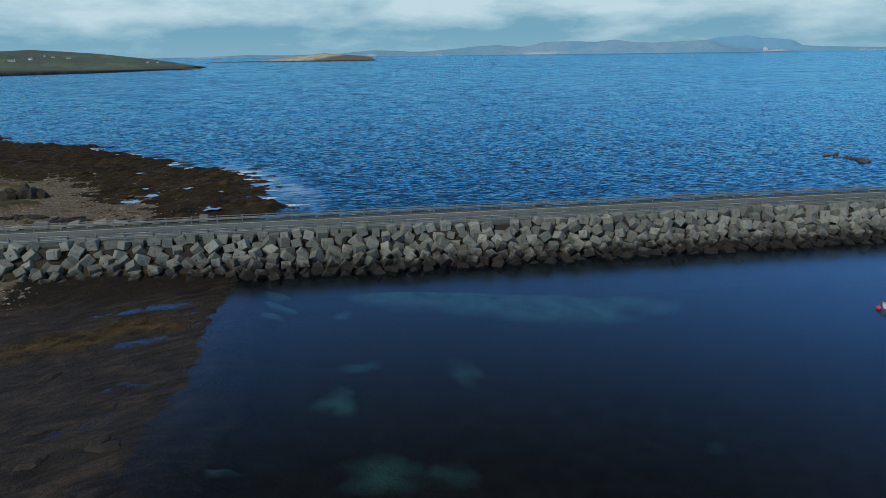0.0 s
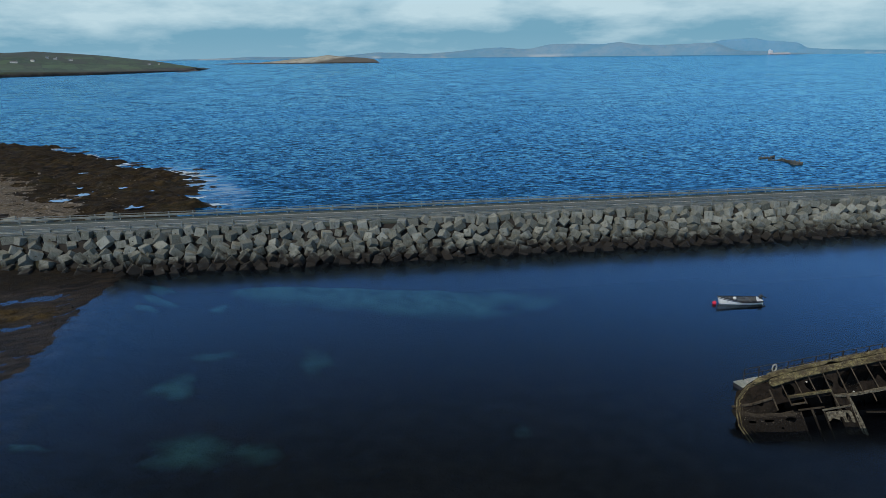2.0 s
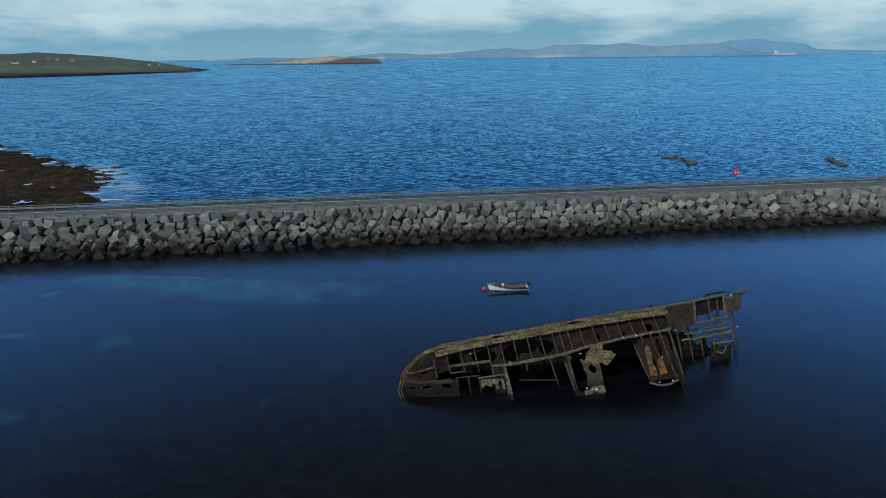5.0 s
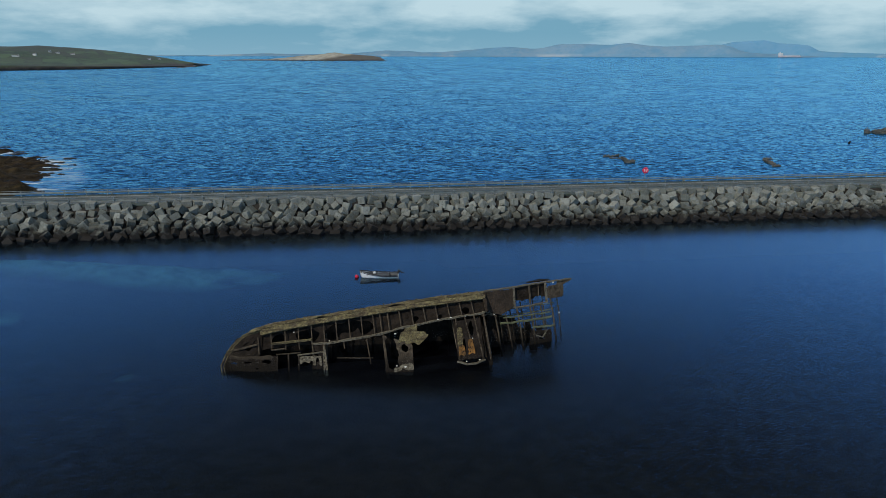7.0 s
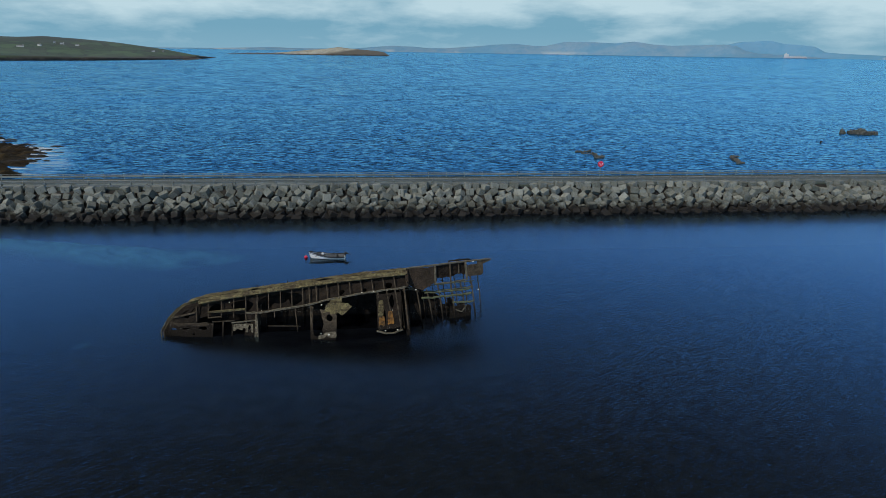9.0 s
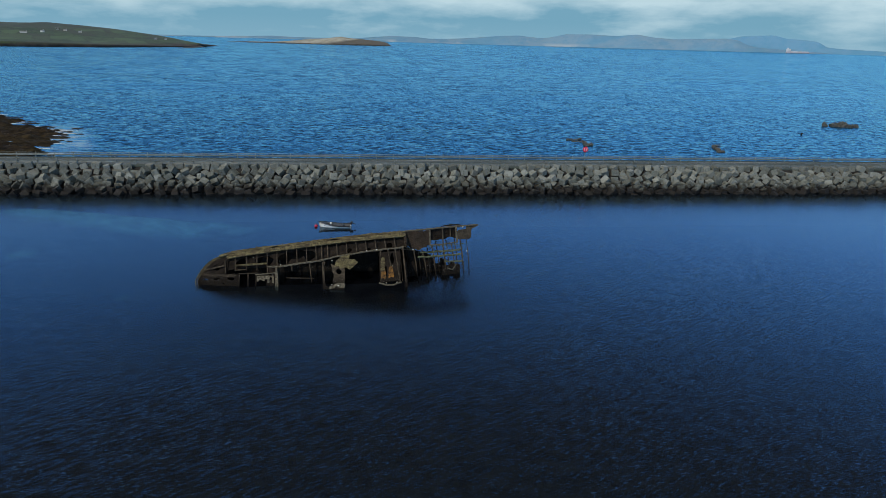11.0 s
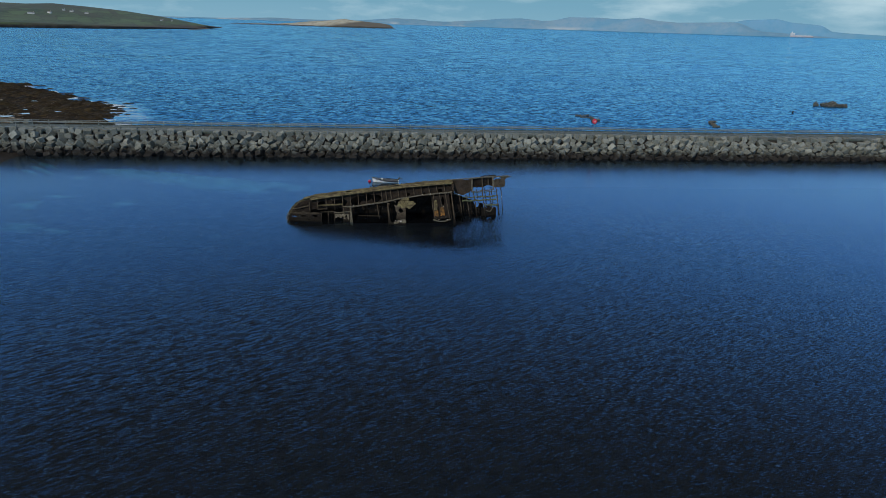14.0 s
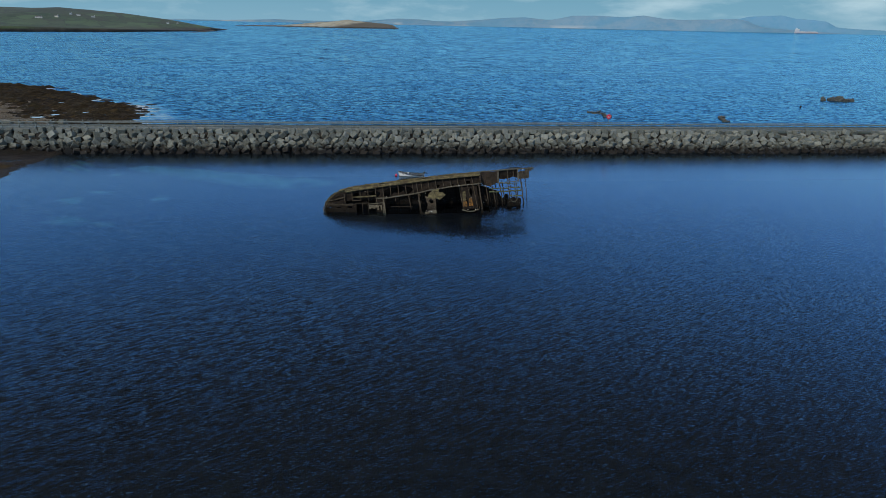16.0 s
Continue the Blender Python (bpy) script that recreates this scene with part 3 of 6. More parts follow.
def build_ground():
    xs = [-5600, -2000, -700, -300, -200, -160] + [-130 + 0.75 * i for i in range(125)] + [-36.7 + 0.4 * i for i in range(67)] + [-9.75 + 0.75 * i for i in range(27)] + [10.5 + 1.0 * i for i in range(30)] + [40 + 4.0 * i for i in range(1, 56)] + [320, 600, 2000, 5600]
    ys = [-3000, -600, -250] + [-150 + 10.0 * i for i in range(16)] + [6 + 1.0 * i for i in range(28)] + [34 + 0.5 * i for i in range(102)] + [85 + 0.75 * i for i in range(200)] + [240, 260, 300, 400, 700, 1500, 3000, 5600]
    xs, ys = sorted(set(xs)), sorted(set(ys))
    verts, zones = [], []
    for y in ys:
        for x in xs:
            if -160 <= x <= 60 and -150 <= y <= 300:
                z, *q = ground(x, y)
            else:
                z, q = -5.8, (0, 0, 0, 0, 0)
                if x < -160 and -3000 <= y <= 300:
                    z, *q = ground(-160, max(-150, y))
            verts.append((x, y, z))
            zones.append(q)
    n = len(xs)
    faces = [(j * n + i, j * n + i + 1, (j + 1) * n + i + 1, (j + 1) * n + i) for j in range(len(ys) - 1) for i in range(n - 1)]
    me = bpy.data.meshes.new("ground")
    me.from_pydata(verts, [], faces)
    me.materials.append(TERRAIN)
    for i, key in enumerate(("weed", "shingle", "turf", "sand", "wet")):
        at = me.attributes.new(key, "FLOAT", "POINT")
        at.data.foreach_set("value", [q[i] for q in zones])
    for p in me.polygons:
        p.use_smooth = True
    return tagged(new("ground", me), "weedy rock shore, shingle beach and dark sea bed", "ground", "", "structure")


build_ground()


def build_sea():
    bm = bmesh.new()
    xs = [-5600, -1500, -400, 0, 60, 200, 500, 1000, 1500, 2000, 2400, 2800, 3200, 3600, 4200, 5600]
    ys = [-3000, -600, -100, 0, 40, 85, 130, 300, 800, 2000, 2800, 3200, 3600, 4000, 4300, 4600, 5000, 5600]
    # beyond the isle the sheet lifts a little towards the horizon of the open sound
    grid = [[bm.verts.new((x, y, 13.0 * smooth(3100, 4650, math.hypot(x, y)) if y > 0 else 0.0)) for x in xs] for y in ys]
    for j in range(len(ys) - 1):
        for i in range(len(xs) - 1):
            f = bm.faces.new((grid[j][i], grid[j][i + 1], grid[j + 1][i + 1], grid[j + 1][i]))
            f.material_index = 1 if ys[j] < 85 else 0
    return solid("water", bm, [SEA, BAY], "blue rippled sea water, calm in the lee of the causeway", "sea", "structure")


build_sea()

# ---- causeway ----
Y_WATER, Y_TOP, Y_RAIL, Y_FAR = 75.0, 81.6, 82.6, 89.2
X0, X1 = -150.0, 260.0


def build_causeway():
    """The rubble bank that carries the road; a profile drawn out along x."""
    prof = [(74.3, -5.8), (75.5, -0.9), (78.0, 0.85), (80.4, 2.6), (81.2, 3.3), (82.3, 3.36), (89.8, 3.36), (91.0, 2.6), (94.0, 0.9), (97.5, -1.0), (103, -5.8)]
    bm = bmesh.new()
    ends = [[bm.verts.new((x, y, z)) for y, z in prof] for x in (X0, X1)]
    for i in range(len(prof) - 1):
        bm.faces.new((ends[0][i], ends[0][i + 1], ends[1][i + 1], ends[1][i]))
    bm.faces.new(ends[0])
    bm.faces.new(list(reversed(ends[1])))
    bmesh.ops.recalc_face_normals(bm, faces=bm.faces)
    return solid("causeway", bm, FILL, "rubble causeway armoured with tumbled concrete blocks", "causeway", "structure")


causeway = build_causeway()
bm = bmesh.new()
add_box(bm, ((X0 + X1) / 2, 85.9, ROAD_Z - 0.09), (X1 - X0, 5.7, 0.18))
road = solid("road", bm, ASPHALT, "grey two-lane asphalt road on the causeway", "road", "structure")
for y, w in ((83.35, 0.12), (88.45, 0.12)):
    bm = bmesh.new()
    add_box(bm, ((X0 + X1) / 2, y, ROAD_Z + 0.004), (X1 - X0, w, 0.008))
    part("edge_line", bm, LINE, road)
bm = bmesh.new()
for i in range(40):
    add_box(bm, (X0 + 6 + i * 9.0, 85.9, ROAD_Z + 0.004), (4.0, 0.11, 0.008))
part("centre_line", bm, LINE, road)
for y, w in ((82.2, 1.8), (89.35, 1.2)):
    bm = bmesh.new()
    add_box(bm, ((X0 + X1) / 2, y, ROAD_Z - 0.07), (X1 - X0, w, 0.26), None, 0.03)
    solid("verge", bm, VERGE, "narrow gravel and grass verge beside the road", "verge", "structure")


def guard_rail(y, side):
    e = thing("guard_rail", 60, y, ROAD_Z, "long galvanised steel guard rail on short posts beside the road", "guard rail")
    n = int((X1 - X0) / 3.2)
    bm = bmesh.new()
    add_box(bm, (60, y, ROAD_Z + 0.5), (0.13, 0.12, 1.02), None, 0.012)
    first = part("post", bm, STEEL, e)
    for i in range(n):
        if i == 0:
            first.location = (X0 + 1.2 - 60, 0, 0)
            continue
        p = first.copy()
        scene.collection.objects.link(p)
        p.location = (X0 + 1.2 + 3.2 * i - 60, 0, 0)
    for z, h in ((0.56, 0.30), (0.93, 0.09)):
        bm = bmesh.new()
        w = [(-h / 2, 0), (-h / 3, 0.06), (-h / 8, 0.06), (0, 0.01), (h / 8, 0.06), (h / 3, 0.06), (h / 2, 0)]
        ends = [[bm.verts.new((x, y + side * (0.07 + b), ROAD_Z + z + a)) for a, b in w] + [bm.verts.new((x, y + side * (0.045 + b), ROAD_Z + z + a)) for a, b in reversed(w)] for x in (X0, X1)]
        k = len(ends[0])
        for i in range(k):
            bm.faces.new((ends[0][i], ends[0][(i + 1) % k], ends[1][(i + 1) % k], ends[1][i]))
        bmesh.ops.recalc_face_normals(bm, faces=bm.faces)
        part("beam" if h > 0.2 else "top_rail", bm, STEEL, e)
    return e


guard_rail(Y_RAIL, 1)
guard_rail(Y_FAR, -1)

# ---- sky line: headland, islands and hills ----


def make_land(name, a, b, c, scale):
    k = Mat(name, "World")
    f = k.noise(scale, 5.0, 0.6, 0.2, (0.5, 1.4, 1.0, 15))
    g = k.noise(scale * 6, 5.0, 0.65)
    col = k.mix(k.ramp(f, 0.42, 0.52), a, b)
    col = k.mix(k.ramp(g, 0.46, 0.66, 0.0, 0.8), col, c)
    return k, col


def headland_material():
    k, col = make_land("headland_fields", (0.027, 0.056, 0.026), (0.050, 0.080, 0.036), (0.021, 0.028, 0.018), 0.014)
    plot, bound = k.fields(0.03, (1.0, 0.4, 14))
    tone = k.t.nodes.new("ShaderNodeSeparateColor")
    k.link(plot, tone.inputs[0])
    col = k.mix(k.ramp(tone.outputs[0], 0.45, 0.75, 0.0, 0.75), col, (0.070, 0.112, 0.046))
    col = k.mix(k.ramp(tone.outputs[1], 0.6, 0.9, 0.0, 0.7), col, (0.042, 0.046, 0.034))
    col = k.mix(k.ramp(bound, 0.0, 0.035, 0.7, 0.0), col, (0.022, 0.028, 0.020))
    moor = k.math("ADD", k.height(), k.math("MULTIPLY", k.math("SUBTRACT", k.noise(0.012), 0.5), 26.0))
    col = k.mix(k.ramp(moor, 24.0, 36.0, 0.0, 0.75), col, (0.040, 0.046, 0.036))
    cliff = k.mix(k.ramp(k.noise(0.08), 0.35, 0.65), (0.020, 0.018, 0.016), (0.055, 0.045, 0.035))
    h = k.math("ADD", k.height(), k.math("MULTIPLY", k.noise(0.03), 6.0))
    return k.done(k.mix(k.ramp(h, 6.5, 10.5), cliff, col), 0.95)


def isle_material():
    k, col = make_land("isle_dry_grass", (0.27, 0.265, 0.215), (0.36, 0.355, 0.29), (0.175, 0.172, 0.14), 0.006)
    sp = k.t.nodes.new("ShaderNodeSeparateXYZ")
    k.link(k.co, sp.inputs[0])
    east = k.math("ADD", k.math("SUBTRACT", sp.outputs[0], k.math("MULTIPLY", sp.outputs[2], 7.0)), k.math("MULTIPLY", k.noise(0.02), 50.0))
    col = k.mix(k.ramp(east, -150.0, -90.0), col, (0.098, 0.092, 0.076))
    cliff = k.math("ADD", sp.outputs[2], k.math("MULTIPLY", k.noise(0.05), 8.0))
    return k.done(k.mix(k.ramp(cliff, 7.0, 9.0, 1.0, 0.0), col, (0.05, 0.042, 0.034)), 0.95)


def ridge(name, mat, rows, crest, front, steps, rough, label, category, kind, back=200.0, seed=0.0, cliff=0.1, rows_deep=12):
    """Land whose skyline runs through rows of (x, height) along crest(x), falling to the shore along front(x)."""
    bm = bmesh.new()
    xa, xb = rows[0][0], rows[-1][0]
    cols = []
    for i in range(steps + 1):
        x = xa + (xb - xa) * i / steps
        h = max(0.0, lerp(rows, x)) * (1 + rough * fbm(x, 0, 9.0 / abs(xb - xa), seed, 5))
        f = Vector((*front(x), 0))
        c = Vector((*crest(x), 0))
        col = [bm.verts.new(f)]
        for j in range(rows_deep + 1):
            s = j / rows_deep
            p = f.lerp(c, s)
            rise = cliff + (1 - cliff) * (0.35 * s + 0.65 * smooth(0, 1, s))
            dent = fbm(p.x, p.y, 14.0 / abs(xb - xa), seed + 4, 4) * 0.06 * h * math.sin(math.pi * s)
            col.append(bm.verts.new((p.x, p.y, h * rise + dent)))
        col.append(bm.verts.new(col[-1].co))                  # the back falls away from a sharp crest
        away = c + (c - f).normalized() * back
        col.append(bm.verts.new((away.x, away.y, -1)))
        cols.append(col)
    for u, v in zip(cols, cols[1:]):
        for j in range(len(u) - 1):
            if j == len(u) - 3:
                continue
            bm.faces.new((u[j], v[j], v[j + 1], u[j + 1]))
    bmesh.ops.recalc_face_normals(bm, faces=bm.faces)
    return solid(name, bm, mat, label, category, kind, True)


COAST = [(-1500, 520), (-900, 800), (-502, 1118), (-400, 1215), (-330, 1370), (-283, 1500)]
HEAD = [(-1500, 58), (-900, 48.3), (-650, 42.2), (-604, 44.6), (-542, 41), (-468, 33.6), (-372, 19.5), (-330, 12.9), (-305, 9.2), (-293, 7), (-290, 2), (-283, 0.8)]


def head_crest(x):
    """The place of the headland's skyline; it lies further inland away from the point."""
    k = 1.0 + 0.22 * min(1.0, max(0.0, (-290 - x) / 150))
    return (-1 + (x + 1) * k, 2 + 1478 * k) if x > -1000 else (x * 1.22, max(1800, lerp(COAST, x) + 4))


headland = ridge("headland", headland_material(), HEAD, head_crest, lambda x: (x, lerp(COAST, x) + 6 * fbm(x, 0, 0.02)), 160, 0.03,
                 "green grazed headland with dark rocky shoreline", "headland", "structure", 300, 2.0, 0.16)
ridge("isle", isle_material(), [(-520, 1), (-430, 4), (-330, 5), (-286, 9), (-190, 18), (-100, 27), (-45, 33), (-10, 29), (40, 25), (110, 20), (150, 14), (172, 1)], lambda x: (x, 2960), lambda x: (x, 2840 + abs(x + 60) * 0.25), 90, 0.05,
      "low isle of dry yellow grass with a brown cliffed end", "island", "structure", 160, 5.0, 0.2)


# the blue-grey haze of distance is mixed into the hills' own colours
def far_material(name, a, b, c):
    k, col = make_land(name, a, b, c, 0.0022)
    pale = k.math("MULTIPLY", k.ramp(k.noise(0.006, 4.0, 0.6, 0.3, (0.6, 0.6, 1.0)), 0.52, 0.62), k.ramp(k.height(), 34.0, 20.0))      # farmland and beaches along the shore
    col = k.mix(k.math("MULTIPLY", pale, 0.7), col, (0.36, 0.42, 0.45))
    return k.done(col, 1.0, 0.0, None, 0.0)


def arc(a, r):
    return (-1 + r * math.sin(radians(a + 0.25)), 2 + r * math.cos(radians(a + 0.25)))


NEAR_HILLS = [(-30, 19), (-14.4, 19), (-11.1, 20), (-9.0, 26), (-7.1, 32), (-5.0, 27), (-3.0, 27), (-0.3, 30), (0.7, 38), (2.8, 53), (4.7, 49), (5.9, 40), (7.3, 41), (9.9, 58), (11.5, 70), (13.2, 77), (15.0, 64), (15.7, 67), (17.1, 93), (19.5, 95),
              (21.2, 89), (22.7, 102), (24.2, 84), (25.5, 78), (29.5, 89), (30.3, 78), (30.9, 54), (31.7, 38), (34.4, 28), (37, 14)]
FAR_HILLS = [(20, 66), (25.5, 76), (28.0, 81), (29.6, 89), (30.4, 107), (32.6, 117), (33.5, 99), (34.7, 92), (35.6, 83), (36.3, 50), (37.3, 44), (40.4, 34), (48, 30), (60, 26)]
ridge("backdrop", far_material("haze_tinted_moor", (0.130, 0.275, 0.395), (0.175, 0.29, 0.385), (0.11, 0.25, 0.37)), NEAR_HILLS, lambda a: arc(a, 4700.0), lambda a: arc(a, 4560.0), 300, 0.03,
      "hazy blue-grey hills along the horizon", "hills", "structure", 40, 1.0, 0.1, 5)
ridge("backdrop", far_material("haze_tinted_hills", (0.115, 0.27, 0.395), (0.135, 0.28, 0.40), (0.10, 0.26, 0.385)), FAR_HILLS, lambda a: arc(a, 4850.0), lambda a: arc(a, 4780.0), 160, 0.02,
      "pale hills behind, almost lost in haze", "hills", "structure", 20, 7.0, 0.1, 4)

# ---- farmhouses on the headland, ship at anchor ----
WHITE = plain("white_render", (0.66, 0.66, 0.62), (0.52, 0.52, 0.49), 0.2, 0.8)
SLATE = plain("slate_roof", (0.14, 0.145, 0.15), (0.19, 0.19, 0.19), 0.3, 0.7)
DARKGLASS = plain("window_glass", (0.02, 0.024, 0.028), (0.03, 0.034, 0.04), 1.0, 0.15)


def farmhouse(x, y, z, w, d, h, turn):
    e = thing("farmhouse", x, y, z, "small white rendered farmhouse with a grey slate roof", "house", "houses on the headland")
    bm = bmesh.new()
    add_box(bm, (x, y, z + h / 2 - 1.5), (w, d, h + 3.0))
    part("wall", bm, WHITE, e)
    bm = bmesh.new()
    vs = [bm.verts.new((x + sx * (w / 2 + 0.4), y + sy * (d / 2 + 0.4), z + h + 0.003)) for sx in (-1, 1) for sy in (-1, 1)]
    r = [bm.verts.new((x + sx * (w / 2 + 0.4), y, z + h + d * 0.42)) for sx in (-1, 1)]
    for f in ((vs[0], vs[2], r[1], r[0]), (vs[3], vs[1], r[0], r[1]), (vs[1], vs[0], r[0]), (vs[2], vs[3], r[1]), (vs[0], vs[1], vs[3], vs[2])):
        bm.faces.new(f)
    bmesh.ops.recalc_face_normals(bm, faces=bm.faces)
    part("roof", bm, SLATE, e)
    for sx in (-0.3, 0.3):
        bm = bmesh.new()
        add_box(bm, (x + sx * w, y - d / 2 - 0.03, z + h * 0.6), (0.9, 0.1, 1.0))
        part("window", bm, DARKGLASS, e)
    bm = bmesh.new()
    add_box(bm, (x + w * 0.42, y, z + h + d * 0.42), (0.7, 0.7, 1.4))
    part("chimney", bm, WHITE, e)
    e.rotation_euler = (0, 0, radians(turn))
    return e


def on_headland(x, s):
    """A place on the headland's slope, a share s of the way from shore to crest."""
    f, c = Vector((x, lerp(COAST, x))), Vector(head_crest(x))
    return f + (c - f) * s, lerp(HEAD, x) * (0.16 + 0.84 * (0.35 * s + 0.65 * smooth(0, 1, s)))


for x, s, w, d, h, turn in ((-548, 0.42, 15, 5.5, 2.8, 10), (-533, 0.50, 9, 5, 2.6, -20), (-527, 0.62, 6, 5, 4, 30), (-512, 0.60, 8, 5, 2.6, 5), (-612, 0.30, 22, 6, 2.4, 8), (-592, 0.33, 10, 5, 2.6, -10), (-486, 0.58, 9, 5, 2.4, 12), (-630, 0.30, 7, 5, 2.6, 0),
                            (-365, 0.62, 7, 5, 3, 15), (-352, 0.70, 5, 4, 2.6, 0), (-700, 0.4, 9, 6, 3.4, 10), (-730, 0.45, 8, 5, 3.4, -15)):
    spot, z = on_headland(x, s)
    farmhouse(spot.x, spot.y, z, w * 0.8, d * 0.65, h * 0.7, turn)

# ---- armour blocks ----


def block_mesh(name, sx, sy, sz, seed, hole):
    """A cast block with chipped, rounded arrises and a lifting socket in one face."""
    rnd = random.Random(seed)
    bm = bmesh.new()
    add_box(bm, (0, 0, 0), (sx, sy, sz))
    for v in bm.verts:
        v.co += Vector((rnd.uniform(-1, 1), rnd.uniform(-1, 1), rnd.uniform(-1, 1))) * 0.035
    bmesh.ops.bevel(bm, geom=list(bm.edges), offset=rnd.uniform(0.04, 0.075), segments=1, affect="EDGES")
    if hole:
        bm.faces.ensure_lookup_table()
        f = min((f for f in bm.faces if f.calc_area() > 0.8), key=lambda f: f.normal.y)
        bmesh.ops.inset_region(bm, faces=[f], thickness=0.1)
        c = f.calc_center_median()
        for v in f.verts:
            d = v.co - c
            v.co = c + Vector((math.copysign(0.10, d.x), d.y, math.copysign(0.08, d.z)))
        r = bmesh.ops.extrude_discrete_faces(bm, faces=[f])
        for v in r["faces"][0].verts:
            v.co.y += 0.25
    return mesh_of(name, bm, CONCRETE)


BLOCKS = [block_mesh("block", *d, i, h) for i, (d, h) in enumerate((((1.4, 1.32, 1.32), 1), ((1.42, 1.4, 1.36), 0), ((1.62, 1.28, 1.24), 1), ((1.36, 1.32, 1.44), 1), ((1.5, 1.4, 1.3), 0), ((1.32, 1.32, 1.32), 1),
                                                                    ((1.75, 1.3, 1.2), 0), ((1.25, 1.2, 1.18), 0)))]


def lay_blocks():
    rnd = random.Random(11)
    near, rest = [], []
    rows = ((75.3, -0.45, 1.0), (76.25, 0.1, 1.0), (77.15, 0.7, 1.0), (78.05, 1.3, 1.0), (79.0, 1.92, 1.0), (80.05, 2.68, 1.0), (81.2, 3.42, 0.6))
    for k, (y, z, wild) in enumerate(rows):
        x = X0 + rnd.random()
        while x < X1:
            x += rnd.uniform(1.34, 1.98) * (1.0 if k else 1.3) * (1.25 if x < -20 and k < 6 else 1.0)
            m = Matrix.Translation((x, y + rnd.uniform(-0.38, 0.38), z + rnd.uniform(-0.3, 0.34) * wild))
            turn = Euler((rnd.gauss(0.15, 0.3) * wild, rnd.uniform(-0.78, 0.78) * wild, rnd.gauss(0, 0.4)))
            if k == 6:
                turn = Euler((rnd.gauss(0, 0.14), rnd.gauss(0, 0.22), rnd.gauss(0, 0.25)))
                if rnd.random() < 0.06:
                    continue
            s = rnd.uniform(0.74, 0.93)
            i = rnd.randrange(len(BLOCKS))
            pick = (i, m @ turn.to_matrix().to_4x4() @ Matrix.Diagonal((s, s, s, 1)))
            (near if k >= 3 and 0 < x < 92 and len(near) < 300 else rest).append(pick)
    x = X0
    while x < X1:                       # the seaward face, of which only the crest shows
        x += rnd.uniform(1.6, 3.2)
        m = Matrix.Translation((x, 91.2 + rnd.uniform(-0.4, 0.8), (3.1 if x < -18 else 2.0) + rnd.uniform(-0.3, 0.4)))
        turn = Euler((rnd.gauss(0, 0.3), rnd.gauss(0, 0.3), rnd.gauss(0, 0.5)))
        rest.append((rnd.randrange(len(BLOCKS)), m @ turn.to_matrix().to_4x4()))
    for i, m in near:
        ob = new("block", BLOCKS[i])
        ob.parent = causeway
        ob.matrix_basis = m
    data = []
    for me in BLOCKS:
        data.append(([v.co.copy() for v in me.vertices], [tuple(p.vertices) for p in me.polygons]))
    verts, faces = [], []
    for i, m in rest:
        b = len(verts)
        verts += [m @ c for c in data[i][0]]
        faces += [tuple(b + q for q in f) for f in data[i][1]]
    me = bpy.data.meshes.new("blocks")
    me.from_pydata(verts, [], faces)
    me.materials.append(CONCRETE_FAR)
    ob = new("blocks", me)
    ob.parent = causeway
    tagged(ob, "many more tumbled concrete blocks", "", "", "stuff")


lay_blocks()

# towards the shore, soil and grass have filled the gaps between the blocks
SOIL = plain("grassy_soil_and_rubble", (0.040, 0.040, 0.024), (0.024, 0.021, 0.016), 0.8, 0.95, 0.0, 0.1, 5.0, 0.15)
bm = bmesh.new()
g = []
for i in range(151):
    x = -110 + 0.66 * i
    sink = 0.25 + 1.1 * smooth(-27, -13, x)
    g.append([bm.verts.new((x, 75.4 + 0.62 * j, -0.05 + 0.345 * j - sink + 0.55 * fbm(x, j * 0.62, 0.45, 44.0, 4) + (0.25 if j == 10 else 0.0))) for j in range(11)])
for a, b in zip(g, g[1:]):
    for j in range(10):
        bm.faces.new((a[j], b[j], b[j + 1], a[j + 1]))
bmesh.ops.recalc_face_normals(bm, faces=bm.faces)
solid("soil_slope", bm, SOIL, "grassy soil and small rubble between the concrete blocks", "slope", "structure", True)

# ---- the wreck ----


def hull_iron(name, a, b, scale, fine):
    """Scaling iron: rust in two tones, runs of darker stain, barnacle spots at the tide mark and black weed below it."""
    k = Mat(name)
    n, f = k.noise(scale, 6.0, 0.65, 0.3), k.noise(fine, 5.0, 0.65)
    col = k.mix(k.ramp(n, 0.35, 0.65), a, b)
    col = k.mix(k.ramp(f, 0.35, 0.72, 0.0, 0.5), col, tuple(c * 0.4 for c in b))
    col = k.mix(k.ramp(k.noise(3.5, 4.0, 0.6, 0.2, (2.0, 2.0, 0.3)), 0.52, 0.66, 0.0, 0.6), col, tuple(c * 0.5 for c in b))
    tide = k.math("ADD", k.height(), k.math("MULTIPLY", k.math("SUBTRACT", n, 0.5), 1.4))
    weed = k.mix(k.ramp(f, 0.4, 0.6), (0.005, 0.0042, 0.0035), (0.014, 0.0115, 0.009))
    col = k.mix(k.ramp(tide, 0.5, 1.3, 0.95, 0.0), col, weed)
    spots = k.math("MULTIPLY", k.ramp(k.noise(16.0, 3.0, 0.6), 0.63, 0.68), k.math("MULTIPLY", k.ramp(tide, 0.2, 0.5), k.ramp(tide, 1.15, 0.8)))
    col = k.mix(k.math("MULTIPLY", spots, 0.8), col, (0.30, 0.27, 0.23))
    return k.done(col, 0.95, 0.0, k.bump(f, 0.2, 0.012), 0.12)


